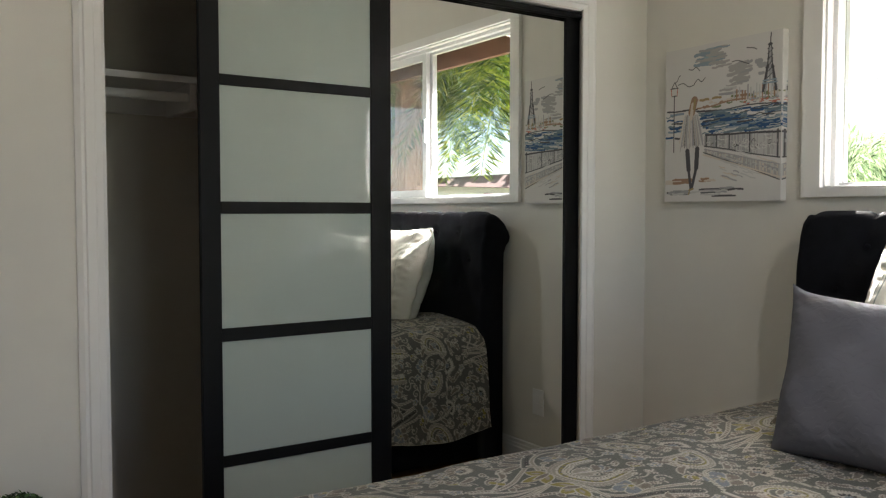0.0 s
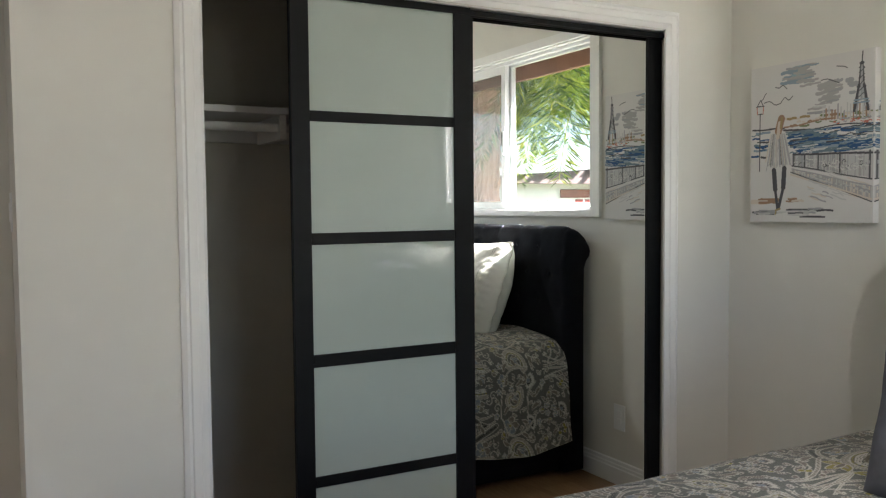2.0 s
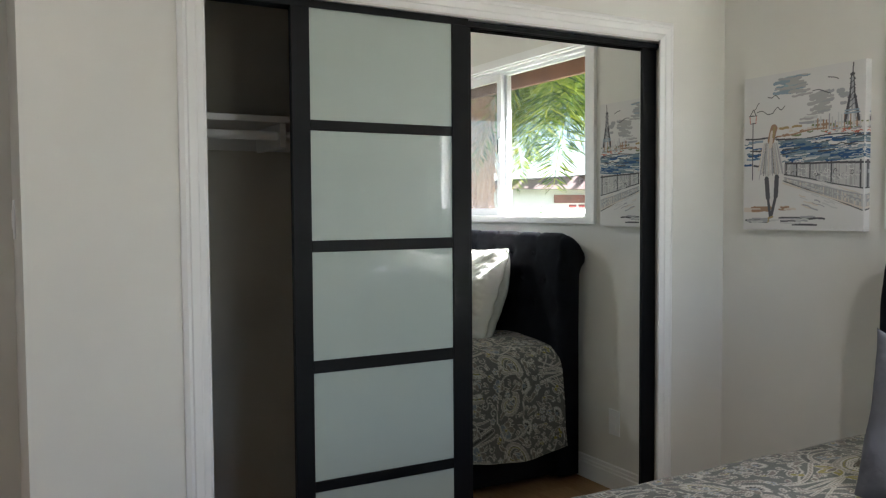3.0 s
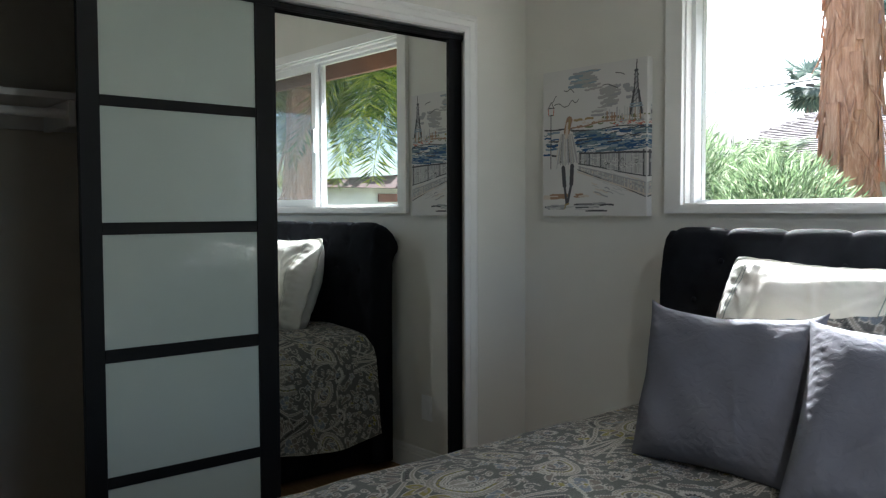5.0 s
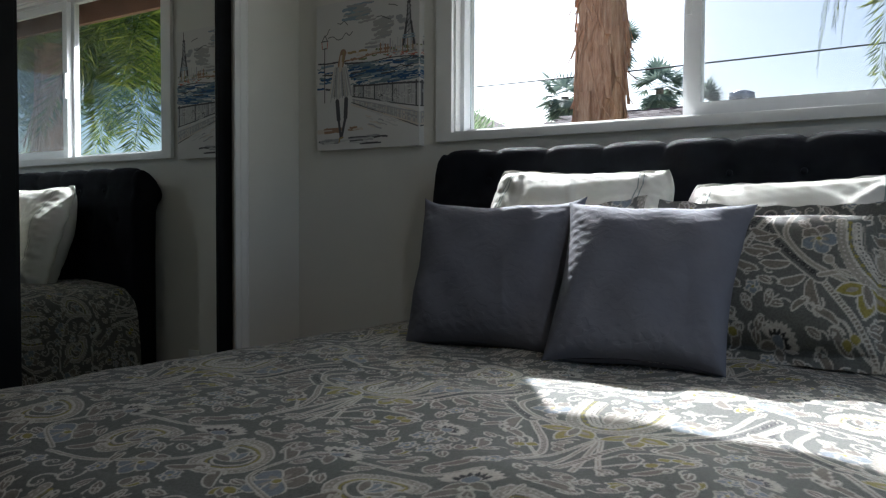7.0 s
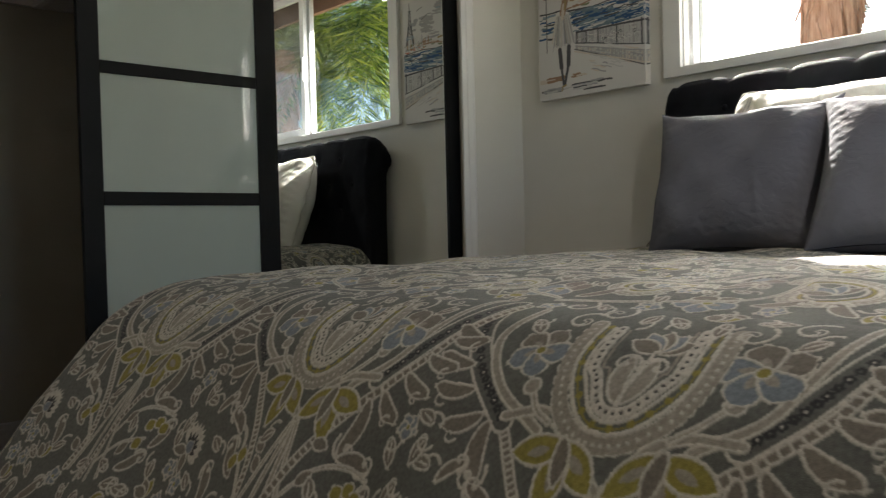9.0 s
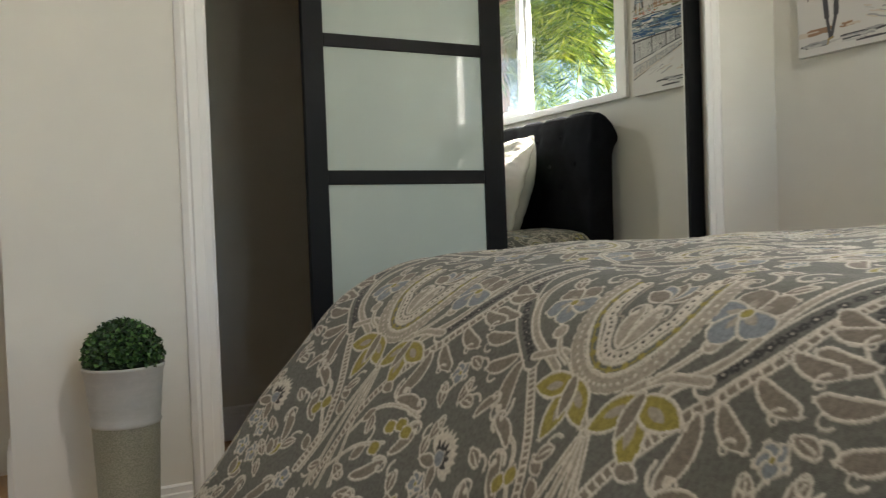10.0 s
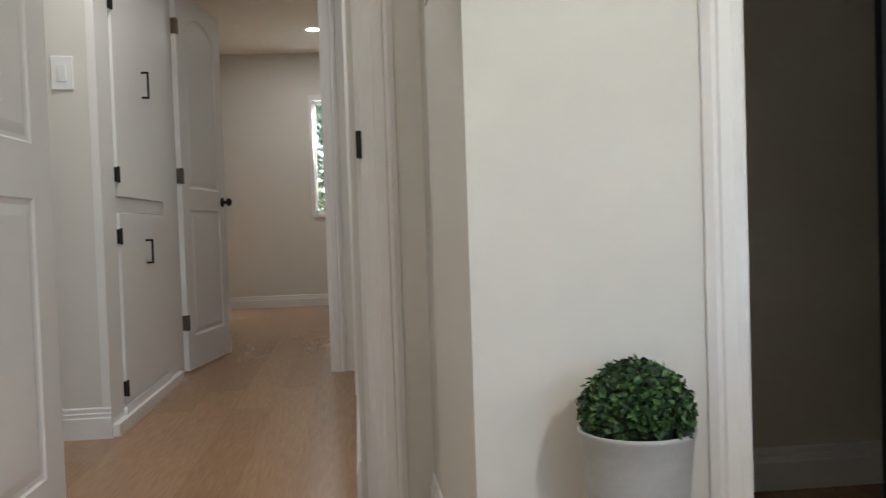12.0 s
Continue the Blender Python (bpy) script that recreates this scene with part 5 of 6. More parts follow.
daub(0.36, 0.315, 0.99, 0.125, 0.004, 1, 0.002), daub(0.36, 0.300, 0.99, 0.14, 0.006, 11, 0.002)
for s0 in (0.385, 0.475, 0.585, 0.755, 0.975):
    daub(s0, 0.42, s0, 0.36 - (s0 - 0.37) * 0.16, 0.006, 1, 0.001)
for s0, s1 in ((0.385, 0.475), (0.475, 0.585), (0.585, 0.755), (0.755, 0.975)):
    n_ = int((s1 - s0) * 60)
    for i in range(n_):
        x_ = s0 + 0.012 + (s1 - s0 - 0.024) * (i + 0.5) / n_
        curl(x_ * CW, (0.375 - (x_ - 0.38) * 0.07 + rs.uniform(-0.02, 0.02)) * CH, rs.uniform(0, 6), 0.011, int(rs.choice((-1, 1))), 0.003, int(rs.choice((0, 0, 2, 1))))
for i in range(26):
    x_ = 0.50 + i * 0.019
    dot(x_ * CW, (0.285 - (x_ - 0.5) * 0.22) * CH, 0.004, 2 if i % 2 else 8)
scatter_daubs(10, (0.36, 0.8), (0.20, 0.32), (0.05, 0.18), (0.002, 0.005), (8, 2), -0.28)
scatter_daubs(10, (0.01, 0.12), (0.115, 0.145), (0.08, 0.16), (0.008, 0.016), (7, 7, 11))
scatter_daubs(5, (0.32, 0.40), (0.12, 0.15), (0.06, 0.10), (0.006, 0.010), (11, 7))
scatter_daubs(12, (0.02, 0.14), (0.045, 0.085), (0.08, 0.2), (0.004, 0.009), (2, 1, 8))
scatter_daubs(12, (0.30, 0.52), (0.035, 0.085), (0.08, 0.2), (0.004, 0.008), (2, 1, 8))
daub(0.085, 0.33, 0.085, 0.70, 0.005, 1, 0.002), daub(0.06, 0.70, 0.055, 0.745, 0.004, 6, 0.001), daub(0.11, 0.70, 0.115, 0.745, 0.004, 6, 0.001), daub(0.05, 0.75, 0.12, 0.75, 0.004, 1, 0.001)
daub(0.06, 0.755, 0.085, 0.79, 0.004, 1, 0.001), daub(0.11, 0.755, 0.09, 0.79, 0.004, 1, 0.001), daub(0.065, 0.70, 0.105, 0.70, 0.004, 1, 0.001)
for i in range(44):  # a pale upright streaked shape above two dark strokes
    x_ = 0.14 + 0.22 * i / 43
    daub(0.245 + (x_ - 0.25) * 0.55, 0.56, x_, 0.335 + abs(x_ - 0.25) * 0.25 + rs.uniform(0, 0.03), 0.0050, int(rs.choice((0, 0, 8, 8, 12, 11, 2, 0, 12, 2, 1))), 0.004)
daub(0.145, 0.33, 0.20, 0.52, 0.003, 2, 0.003), daub(0.36, 0.36, 0.315, 0.52, 0.003, 2, 0.003)
daub(0.250, 0.58, 0.275, 0.655, 0.034, 7, 0.002), daub(0.245, 0.54, 0.26, 0.63, 0.016, 11, 0.001), daub(0.27, 0.60, 0.28, 0.66, 0.010, 5, 0.001)
daub(0.215, 0.33, 0.228, 0.21, 0.022, 1, 0.001), daub(0.228, 0.21, 0.250, 0.085, 0.013, 1, 0.001)
daub(0.305, 0.34, 0.298, 0.22, 0.022, 1, 0.001), daub(0.298, 0.22, 0.262, 0.10, 0.014, 1, 0.001)
daub(0.235, 0.075, 0.27, 0.085, 0.008, 5, 0.001), daub(0.23, 0.05, 0.24, 0.075, 0.006, 5, 0.001)

AY0, AY1, AZ0, AZ1 = -0.143, -0.700, 1.402, 2.040
k = Mat("painted_canvas", 0.75, 0.0, 0.3)
at = k.node("ShaderNodeAttribute")
at.attribute_name = "print"
weave = k.noise(700, 3)
k.color(k.mix(at.outputs["Color"], k.ramp(weave, (0.3, (0.9, 0.9, 0.9)), (0.7, (1, 1, 1))), 0.5, "MULTIPLY"))
k.bump(weave, 0.3, 0.001)
M_CANVAS = k.m
art = thing("canvas_painting", (-0.02, (AY0 + AY1) / 2, AZ0), "stretched canvas painting of a riverside city walk", "painting")
ii = np.arange(NW + 1)
sx = np.concatenate([[-14], np.linspace(-13, -1, 5), ii, NW + np.linspace(1, 13, 5), [NW + 14]])
S, T = np.meshgrid(sx, np.arange(NH + 1), indexing="ij")
Yp = AY0 + (AY1 - AY0) * np.clip(S / NW, 0, 1)
Zp = AZ0 + (AZ1 - AZ0) * T / NH
Xp = -0.035 + np.maximum(np.maximum(-S, S - NW), 0) / 14 * 0.0335
colr = INK[tile[np.clip(T, 0, NH - 1).astype(int), np.clip(np.where(S < 0, -S, np.where(S >= NW, 2 * NW - 1 - S, S)), 0, NW - 1).astype(int)]]
me = cloth_mesh("canvas", np.stack([Xp, Yp, Zp], -1), colr)
me.materials.append(M_CANVAS)
part("canvas", me, M_CANVAS, art)
part("stretcher", boxes((-0.0335, -0.0005, AY1 + 0.001, AY0 - 0.001, AZ0 + 0.001, AZ1 - 0.001)), plain("bare_canvas", (0.7, 0.69, 0.66), 0.85), art)

# ---- outdoors ----
k = Mat("dry_lawn", 0.95)
k.color(k.ramp(k.noise(0.6, 8), (0.3, (0.10, 0.12, 0.05)), (0.7, (0.22, 0.19, 0.12))))
structure("ground", boxes((-400, 400, -400, 400, -0.5, -0.22)), k.m, "dry garden ground and street round the houses", "ground")
M_BROWN = plain("brown_stained_wood", (0.20, 0.095, 0.055), 0.7, vary=0.2, scale=4, bump=0.2, fine=50)
eave = thing("roof_overhang", (0.3, -1.8, 2.5), "brown stained eave with rafters and fascia board", "eave", kind="structure")
part("soffit", boxes((0.14, 0.30, -7.0, 4.0, 2.66, 2.69)), M_BROWN, eave)
part("fascia", boxes((0.30, 0.335, -7.0, 4.0, 2.32, 2.69)), M_BROWN, eave)
for i in range(18):
    part("rafter", boxes((0.14, 0.298, -6.9 + 0.6 * i, -6.86 + 0.6 * i, 2.54, 2.66)), M_BROWN, eave)
structure("roof_main", boxes((-6.6, 0.34, -4.3, 8.0, 3.06, 3.12)), M_BROWN, "flat brown roof deck over the house", "roof")
k = Mat("grey_stucco", 0.9)
k.color(k.ramp(k.noise(30, 6), (0.3, (0.42, 0.40, 0.38)), (0.7, (0.52, 0.50, 0.47))))
M_STUCCO = k.m

k = Mat("palm_bark", 0.95, 0, 0.1)
fib = k.noise(5.0, 9.0, 0.7, (7.0, 7.0, 0.8))
rnd = k.node("ShaderNodeNewGeometry").outputs["Random Per Island"]
k.color(k.mix(k.ramp(fib, (0.25, (0.26, 0.12, 0.07)), (0.5, (0.58, 0.33, 0.21)), (0.75, (0.78, 0.56, 0.40))), k.ramp(rnd, (0, (0.7, 0.7, 0.7)), (1, (1, 1, 1))), 0.8, "MULTIPLY"))
k.bump(fib, 0.8, 0.02)
M_BARK = k.m


def leaf_mat(name, dark, mid, light, trans=0.35):
    k = Mat(name, 0.7, 0, 0.15)
    rnd = k.node("ShaderNodeNewGeometry").outputs["Random Per Island"]
    k.color(k.ramp(rnd, (0, dark), (0.55, mid), (1, light)))
    tr = k.node("ShaderNodeBsdfTranslucent")
    k.link(k.b.inputs["Base Color"].links[0].from_socket, tr.inputs[0])
    mx = k.node("ShaderNodeMixShader", Fac=trans)
    k.link(k.b.outputs[0], mx.inputs[1])
    k.link(tr.outputs[0], mx.inputs[2])
    k.link(mx.outputs[0], k.t.nodes["Material Output"].inputs[0])
    return k.m


M_FROND = leaf_mat("palm_frond", (0.014, 0.036, 0.006), (0.095, 0.16, 0.016), (0.36, 0.40, 0.05), 0.48)
M_FAN = leaf_mat("fan_palm_leaf", (0.05, 0.09, 0.06), (0.09, 0.14, 0.09), (0.15, 0.20, 0.13), 0.3)
# Paler copy of the fan leaf: distance haze is put into its colour.
M_HAZY = leaf_mat("hazed_fan_palm_leaf", (0.11, 0.15, 0.13), (0.17, 0.22, 0.18), (0.26, 0.30, 0.24), 0.4)
M_SHRUB = leaf_mat("shrub_leaf", (0.08, 0.13, 0.06), (0.20, 0.28, 0.14), (0.46, 0.52, 0.36), 0.45)


def blade(vs, fs, p, tip, side, w):
    """A narrow pointed leaf, slightly keeled."""
    i = len(vs)
    mid = p.lerp(tip, 0.45)
    vs += [p, mid + side * w, tip, mid - side * w]
    fs += [(i, i + 1, i + 2), (i, i + 2, i + 3)]


def leaf_mesh(name, vs, fs, mat):
    me = bpy.data.meshes.new(name)
    me.from_pydata([tuple(v) for v in vs], [], fs)
    me.materials.append(mat)
    return me


def trunk_mesh(x, y, z0, z1, r0, r1, seed, boots=True, rough=0.10):
    """A tapered palm trunk with the ragged stubs of old leaf bases."""
    r_ = np.random.RandomState(seed)
    bm = bmesh.new()
    rows = int((z1 - z0) / 0.10)
    rings = []
    for i in range(rows + 1):
        t = i / rows
        r = (r0 + (r1 - r0) * t) * (1 + r_.uniform(-rough, rough) * 0.4)
        rings.append((r, z0 + (z1 - z0) * t))
    rr = lathe(bm, rings, 28, (x, y, 0))
    for ring in rr:
        for v in ring:
            a_ = math.atan2(v.co.y - y, v.co.x - x)
            g = 1 + rough * 0.6 * math.sin(a_ * 7 + seed) * math.sin(v.co.z * 3.1) + r_.uniform(-rough, rough) * 0.25
            v.co.x, v.co.y = x + (v.co.x - x) * g, y + (v.co.y - y) * g
    if boots:
        count = int((z1 - z0) * 46)
        for i in range(count):
            broad = i % 9 == 0
            a_, z = r_.uniform(0, 2 * math.pi), r_.uniform(z0 + 0.2, z1)
            r = r0 + (r1 - r0) * (z - z0) / (z1 - z0)
            n_, t_ = Vector((math.cos(a_), math.sin(a_), 0)), Vector((-math.sin(a_), math.cos(a_), 0))
            base = Vector((x, y, z)) + n_ * r * 0.97
            L, W = (r_.uniform(0.4, 0.8), r_.uniform(0.05, 0.08) * (r0 / 0.25)) if broad else (r_.uniform(0.2, 0.65), r_.uniform(0.005, 0.016))
            drop = Vector((0, 0, -L)) + t_ * (r_.uniform(-0.08, 0.08) if broad else r_.uniform(-0.30, 0.30))
            q = [base - t_ * W, base + t_ * W, base + drop + t_ * W * 0.5 + n_ * r_.uniform(0.01, 0.05), base + drop - t_ * W * 0.4 + n_ * r_.uniform(0.01, 0.05)]
            q2 = [p + n_ * (0.025 if broad else 0.008) for p in q]
            vs = [bm.verts.new(p) for p in q + q2]
            for f in ((4, 5, 6, 7), (0, 1, 5, 4), (1, 2, 6, 5), (2, 3, 7, 6), (3, 0, 4, 7)):
                bm.faces.new([vs[j] for j in f])
    return bm


def feather_crown(center, n, length, seed, droop=1.0, low=-0.35):
    """Long arching fronds with hanging leaflets, as leaf and stalk lists."""
    r_ = np.random.RandomState(seed)
    vs, fs = [], []
    for i in range(n):
        az = 2 * math.pi * (i * 0.382) + r_.uniform(-0.2, 0.2)
        el = r_.uniform(low, 1.15)
        L = length * r_.uniform(0.8, 1.1)
        d = Vector((math.cos(az) * math.cos(el), math.sin(az) * math.cos(el), math.sin(el)))
        p = Vector(center) + d * 0.1
        steps = 34
        for s in range(steps):
            t = s / steps
            d = (d + Vector((0, 0, -0.055 * droop * (0.5 + t)))).normalized()
            q = p + d * (L / steps)
            side = d.cross(Vector((0, 0, 1)))
            side = side.normalized() if side.length > 1e-3 else Vector((1, 0, 0))
            i0 = len(vs)
            w = 0.014 * (1 - t) + 0.003
            vs += [p - side * w, p + side * w, q + side * w, q - side * w]
            fs.append((i0, i0 + 1, i0 + 2, i0 + 3))
            if t > 0.10:
                ll = 0.42 * length / 2.3 * math.sin(math.pi * min(1, 0.18 + 0.82 * t)) ** 0.6 + 0.05
                for sg in (-1, 1):
                    for k_ in range(4):
                        up = r_.uniform(-0.55, 0.25)
                        tip = p.lerp(q, k_ / 4) + (side * sg * r_.uniform(0.7, 1) + d * r_.uniform(0.4, 0.8) + Vector((0, 0, up))).normalized() * ll * r_.uniform(0.8, 1.1)
                        blade(vs, fs, p.lerp(q, k_ / 4), tip, d, 0.0085)
            p = q
    return vs, fs


def fan_crown(center, n, r, seed):
    r_ = np.random.RandomState(seed)
    vs, fs = [], []
    c = Vector(center)
    for i in range(n):
        az, el = 2 * math.pi * i * 0.382, r_.uniform(-1.35, 1.3)
        d = Vector((math.cos(az) * math.cos(el), math.sin(az) * math.cos(el), math.sin(el)))
        hub = c + d * r * r_.uniform(0.30, 0.55)
        side = d.cross(Vector((0, 0, 1))).normalized()
        upv = side.cross(d)
        for j in range(15):
            a_ = (j / 14 - 0.5) * 3.6
            tip = hub + (d * math.cos(a_) + side * math.sin(a_)) * r * 0.55 + upv * 0.05 * r - Vector((0, 0, r * 0.16 * abs(math.sin(a_)) + 0.05))
            blade(vs, fs, hub, tip, (side * math.cos(a_) - d * math.sin(a_)), r * 0.035)
    return vs, fs


# Haze is put into this grey for far trunks; one near trunk shares it.
M_GREYBARK = plain("hazed_palm_bark", (0.20, 0.17, 0.15), 0.95, vary=0.25, scale=3, bump=0.4, fine=20)


def palm(name, x, y, z1, r0, r1, crown, mat, label, seed, boots=True):
    t = thing(name, (x, y, -0.22), label, "palm tree")
    part("trunk", trunk_mesh(x, y, -0.24, z1, r0, r1, seed, boots), M_BARK if boots else M_GREYBARK, t)
    part("crown", leaf_mesh("crown", *crown, mat), mat, t)
    return t


palm("fan_palm", 5.55, 0.86, 9.0, 0.27, 0.20, fan_crown((5.55, 0.86, 9.3), 40, 1.7, 3), M_FAN, "tall fan palm with shaggy reddish brown trunk", 2)
palm("feather_palm", 3.65, -4.70, 3.4, 0.20, 0.15, feather_crown((3.65, -4.70, 3.55), 44, 3.0, 5, 1.0, -0.15), M_FROND, "lush feather palm with arching green fronds", 7, False)
palm("feather_palm", 4.4, -3.25, 3.9, 0.18, 0.14, feather_crown((4.4, -3.25, 4.1), 34, 2.7, 19, 2.1), M_FROND, "feather palm with drooping fronds close to the window", 11)
palm("feather_palm", 4.05, -8.7, 3.5, 0.24, 0.19, feather_crown((4.05, -8.7, 3.7), 34, 3.0, 9, 1.0, -0.1), M_FROND, "feather palm with arching green fronds behind another", 8)
palm("feather_palm", 8.2, -9.0, 3.7, 0.22, 0.17, feather_crown((8.2, -9.0, 3.9), 28, 3.0, 15, 1.0, 0.0), M_FROND, "feather palm with arching green fronds near the street", 9)
palm("feather_palm", 2.55, -6.1, 3.05, 0.17, 0.14, feather_crown((2.55, -6.1, 3.15), 30, 1.9, 27, 1.5, -0.1), M_FROND, "shaggy feather palm with a brown fibrous trunk", 13)
for x, y, z, r, sd in ((28.5, 12.1, 6.2, 1.5, 31), (32.0, 9.3, 6.8, 1.6, 32), (35.0, 8.3, 6.4, 1.35, 33), (30.0, 10.35, 8.4, 1.25, 34)):
    palm("fan_palm", x, y, z, 0.22, 0.16, fan_crown((x, y, z + 0.1), 34, r, sd), M_HAZY, "distant fan palm above the neighbouring roof", sd, False)


def shrub(x, y, z0, rx, rz, n, seed, label, mat, long=0.22):
    r_ = np.random.RandomState(seed)
    t = thing("shrub", (x, y, -0.22), label, "shrub")
    bm = bmesh.new()
    for i in range(9):
        a_ = i * 0.7
        rod(bm, (x, y, -0.24), (x + rx * 0.5 * math.cos(a_), y + rx * 0.5 * math.sin(a_), z0 + rz * 0.3), 0.03, 0.008, 6)
    part("stems", bm, M_BARK, t)
    vs, fs = [], []
    for i in range(int(n * 1.5)):
        u, a_ = r_.uniform(-0.8, 1), r_.uniform(0, 6.283)
        k_ = math.sqrt(1 - u * u) * r_.uniform(0.55, 1.0) * (1 + 0.25 * math.sin(a_ * 5 + seed) * math.sin(u * 4))
        p = Vector((x + rx * k_ * math.cos(a_), y + rx * k_ * math.sin(a_), z0 + rz * u * r_.uniform(0.7, 1.1)))
        d = (Vector((math.cos(a_), math.sin(a_), u + 0.5)) + Vector(r_.uniform(-0.9, 0.9, 3))).normalized()
        side = d.cross(Vector(r_.uniform(-1, 1, 3))).normalized()
        blade(vs, fs, p, p + d * long * r_.uniform(0.6, 1.3), side, long * 0.055)
    part("leaves", leaf_mesh("leaves", vs, fs, mat), mat, t)


shrub(4.3, 2.15, 1.15, 1.05, 1.1, 6500, 41, "bushy green garden shrub with narrow leaves", M_SHRUB, 0.13)
young = thing("feather_palm", (6.3, 2.15, -0.22), "young clumping palm with arching fronds among the shrubs", "palm tree")
part("trunk", trunk_mesh(6.3, 2.15, -0.24, 1.4, 0.10, 0.08, 17, False), M_BARK, young)
part("crown", leaf_mesh("crown", *feather_crown((6.3, 2.15, 1.45), 36, 1.35, 23, 0.9, 0.25), M_SHRUB), M_SHRUB, young)
shrub(3.9, 0.75, 1.12, 0.75, 0.68, 4500, 42, "bushy green garden shrub with narrow leaves", M_SHRUB, 0.13)
shrub(6.4, 2.6, 1.2, 1.1, 0.9, 5200, 43, "tall green garden shrub with narrow leaves", M_SHRUB, 0.17)
shrub(-2.9, 9.9, 1.6, 1.9, 1.9, 11000, 44, "dense dark green tree foliage beyond the far window", M_FAN, 0.3)
for x, y, sd in ((3.5, -8.3, 51), (5.2, -11.0, 52), (7.6, -12.2, 53), (10.2, -12.6, 54)):
    shrub(x, y, 0.5, 1.5, 0.75, 2200, sd, "green garden hedge shrub under the palms", M_SHRUB, 0.3)

k = Mat("roof_shingle", 0.9, 0, 0.2)
rnd = k.node("ShaderNodeNewGeometry").outputs["Random Per Island"]
k.color(k.mix(k.ramp(rnd, (0, (0.105, 0.075, 0.075)), (0.5, (0.145, 0.105, 0.105)), (1, (0.195, 0.148, 0.145))), k.ramp(k.noise(40, 4), (0.3, (0.75, 0.75, 0.75)), (0.7, (1, 1, 1))), 0.8, "MULTIPLY"))
M_SHINGLE = k.m


M_WHITEWALL = plain("white_stucco", (0.78, 0.77, 0.74), 0.9, vary=0.05, scale=2, bump=0.3, fine=60)


def house(name, x0, x1, y0, y1, ze, zr, label, seed, hip=0.0, wall=None):
    """A low house with its ridge along y; its near slope carries shingle courses."""
    r_ = np.random.RandomState(seed)
    h = thing(name, ((x0 + x1) / 2, (y0 + y1) / 2, -0.22), label, "house")
    xm = (x0 + x1) / 2
    part("wall", boxes((x0 + 0.5, x1 - 0.5, y0 + 0.4, y1 - 0.4, -0.24, ze)), wall or M_STUCCO, h)
    bm = bmesh.new()
    a_ = [bm.verts.new(p) for p in ((x0, y0, ze), (xm, y0 + hip, zr), (x1, y0, ze))]
    b_ = [bm.verts.new(p) for p in ((x0, y1, ze), (xm, y1, zr), (x1, y1, ze))]
    for f in ((a_[0], a_[1], b_[1], b_[0]), (a_[1], a_[2], b_[2], b_[1]), (a_[0], a_[2], a_[1]), (b_[0], b_[1], b_[2]), (a_[0], b_[0], b_[2], a_[2])):
        bm.faces.new(f)
    roof = part("roof", bm, M_SHINGLE, h)
    vs, fs = [], []
    slope = Vector((xm - x0, 0, zr - ze))
    L = slope.length
    sd, nn = slope.normalized(), Vector((-(zr - ze), 0, xm - x0)).normalized()
    course = 0.17
    for c_ in range(int(L / course) + 1):
        y = y0 + hip * c_ * course / L - r_.uniform(0, 0.1 if hip else 0.3)
        while y < y1:
            w = r_.uniform(0.18, 0.34)
            p = Vector((x0, y, ze)) + sd * (c_ * course - 0.02)
            e = min(course * 1.1, L - c_ * course)
            if e > 0.02:
                i0 = len(vs)
                th = r_.uniform(0.014, 0.024)
                lo, hi = p + nn * th, p + sd * e + nn * 0.004
                W = Vector((0, w - 0.012, 0))
                vs += [lo, lo + W, hi + W, hi, p, p + W]
                fs += [(i0, i0 + 1, i0 + 2, i0 + 3), (i0 + 4, i0 + 5, i0 + 1, i0)]
            y += w
    tagged(part("shingles", leaf_mesh("shingles", vs, fs, M_SHINGLE), M_SHINGLE, roof), kind="stuff")
    y = y0 + hip
    while y < y1 - 0.3:
        cap = bmesh.new()
        box(cap, xm - 0.11, xm + 0.11, y + 0.01, y + 0.29, zr - 0.03, zr + 0.012)
        part("ridge_cap", cap, M_SHINGLE, roof)
        y += 0.45
    part("fascia", boxes((x0 - 0.04, x0, y0, y1, ze - 0.2, ze + 0.02)), M_TRIM, h)
    return h


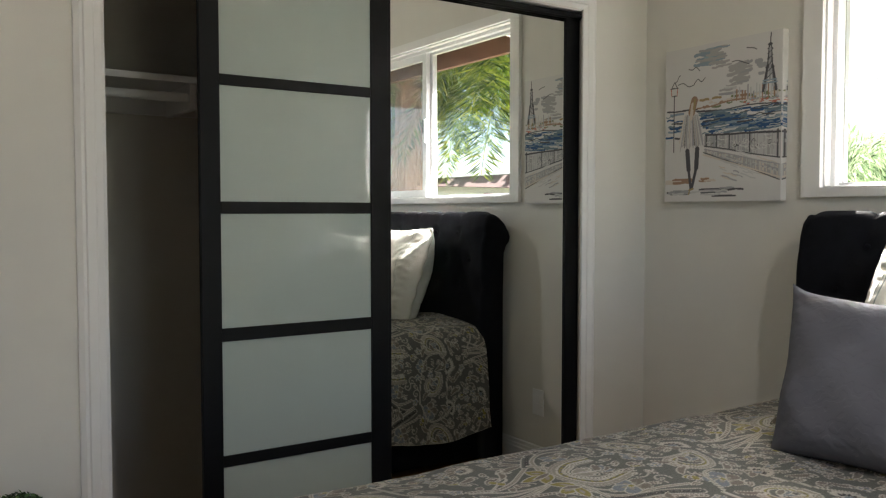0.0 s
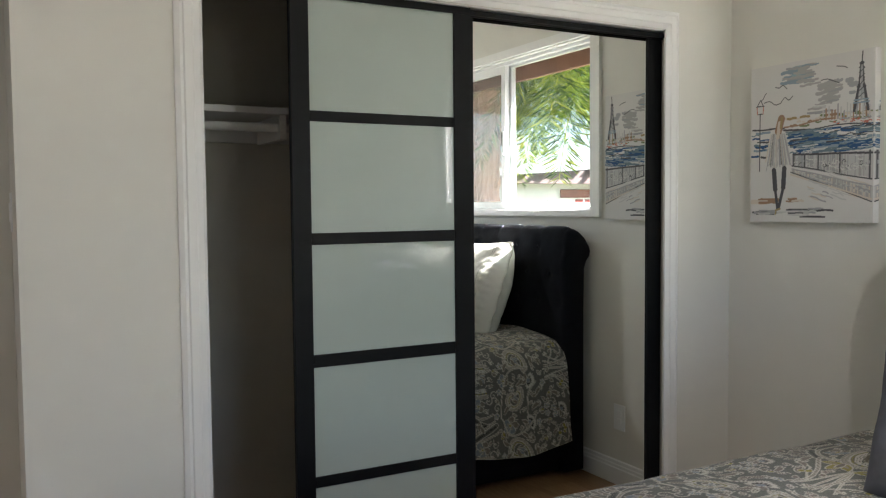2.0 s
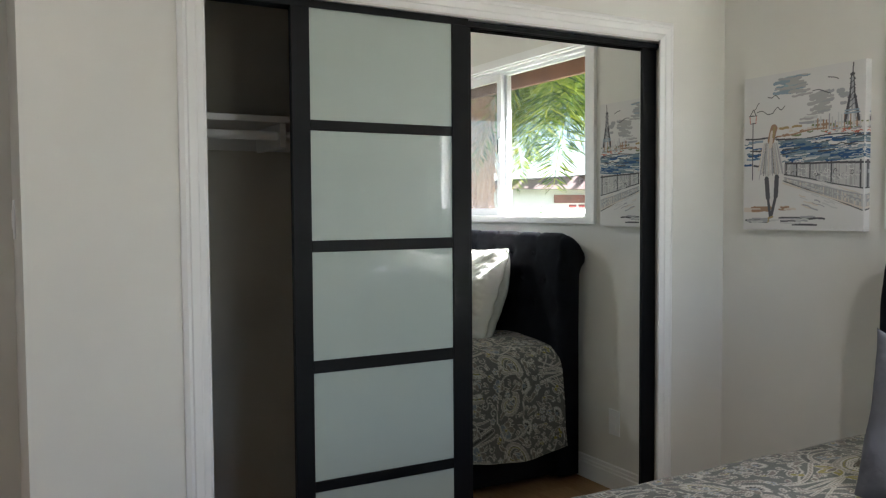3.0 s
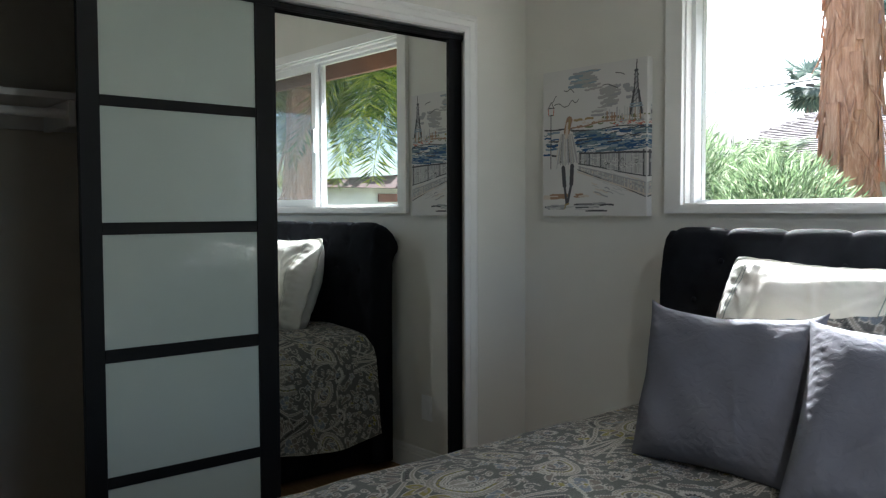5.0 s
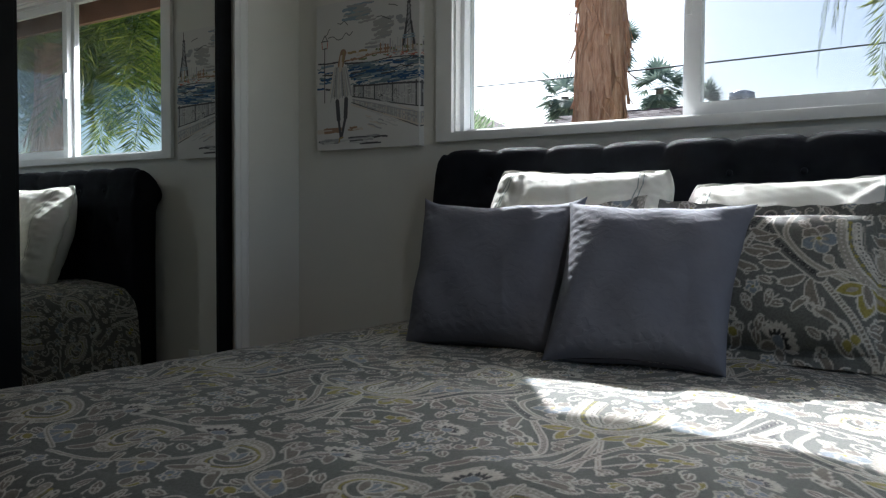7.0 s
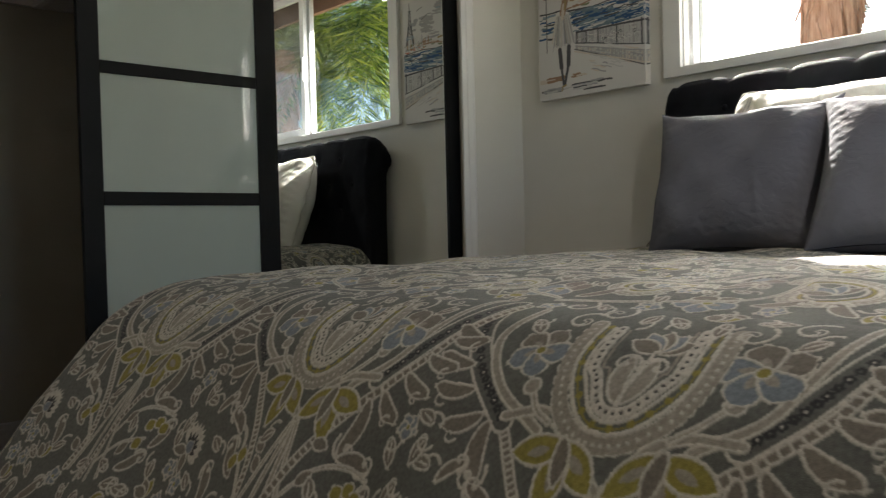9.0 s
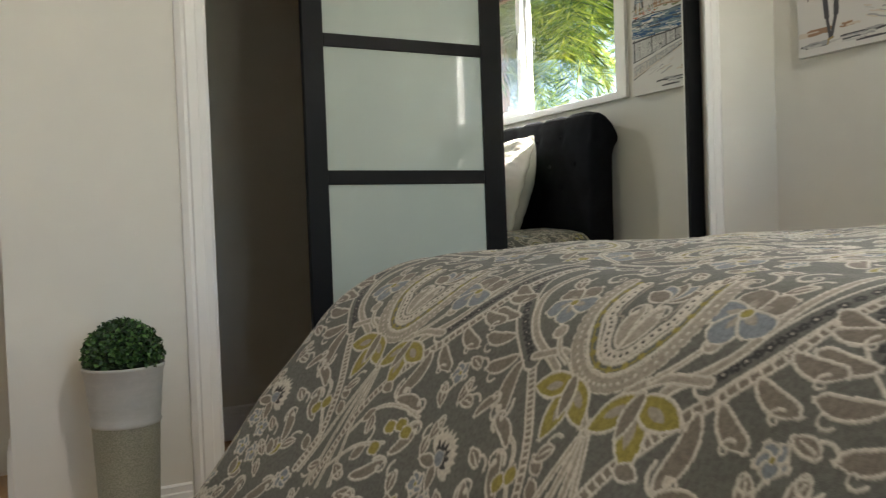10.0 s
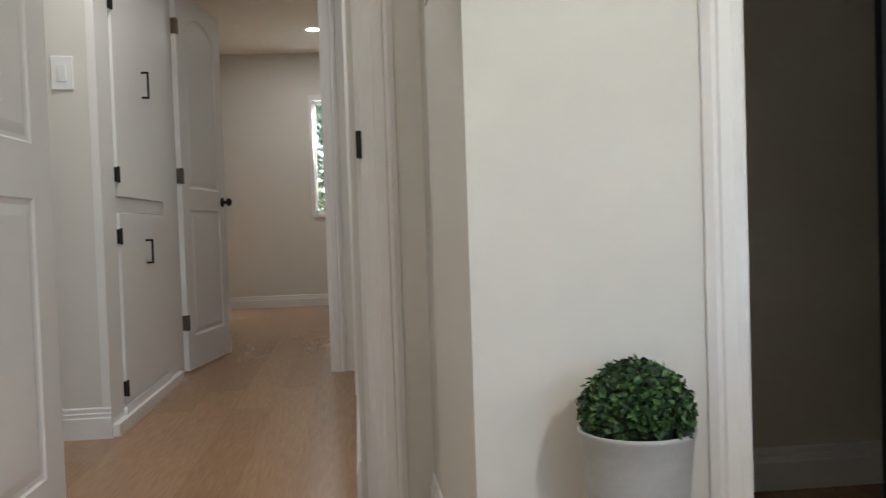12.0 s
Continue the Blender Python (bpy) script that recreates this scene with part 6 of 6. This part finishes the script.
house("neighbour_house", 8.6, 17.4, -9.0, 4.6, 2.10, 3.28, "single-storey stucco house with pinkish brown shingle roof", 61)
house("neighbour_house", 12.0, 20.0, 6.0, 17.0, 2.3, 4.2, "single-storey house with grey-brown shingle roof beyond shrubs", 62, 3.4)
house("neighbour_house", 6.0, 18.0, -30.0, -14.5, 2.02, 2.45, "low white house across the street behind palms", 63, wall=M_WHITEWALL)
vent = thing("turbine_vent", (12.9, 1.2, 3.28), "round ribbed metal turbine vent on the ridge", "roof vent")
bm = bmesh.new()
lathe(bm, [(0.13, 3.15), (0.13, 3.26), (0.20, 3.28), (0.235, 3.36), (0.20, 3.44), (0.09, 3.48), (0.0, 3.485)], 24, (12.9, 1.2, 0.02))
M_VENT = plain("galvanised_steel", (0.5, 0.5, 0.5), 0.5, 0.6)
part("turbine", bm, M_VENT, vent, smooth=True)
for i in range(18):
    a_ = 2 * math.pi * i / 18
    bm = bmesh.new()
    rod(bm, (12.9 + 0.205 * math.cos(a_), 1.2 + 0.205 * math.sin(a_), 3.305), (12.9 + 0.205 * math.cos(a_), 1.2 + 0.205 * math.sin(a_), 3.455), 0.018, n=6)
    part("vane", bm, M_VENT, vent)
bm = bmesh.new()
p0, p1 = Vector((4.6, 11.85, 2.46)), Vector((11.9, -9.45, 3.96))
for i in range(24):
    f = lambda t: p0.lerp(p1, t) - Vector((0, 0, 0.25 * 4 * t * (1 - t) - 0.22))
    rod(bm, f(i / 24), f((i + 1) / 24), 0.011, n=6)
solid("power_line", bm, M_BLACKIRON, "single black overhead power line across the garden", "power line")
sign = thing("sign_board", (11.1, -14.88, 1.0), "reddish brown board with pale lettering strips on a white wall", "sign")
part("board", soft_box(10.2, 12.0, -14.895, -14.86, 1.66, 1.88, 0.01), plain("red_brown_board", (0.22, 0.085, 0.06), 0.8, vary=0.2, scale=3), sign)
M_SIGNINK = plain("dark_red_paint", (0.20, 0.04, 0.035), 0.8)
for x0, x1, z0 in ((10.7, 10.95, 1.53), (11.02, 11.4, 1.53), (11.48, 11.62, 1.53), (11.7, 11.95, 1.53), (11.55, 11.85, 1.40)):
    part("lettering_bar", boxes((x0, x1, -14.895, -14.885, z0, z0 + 0.09)), M_SIGNINK, sign)
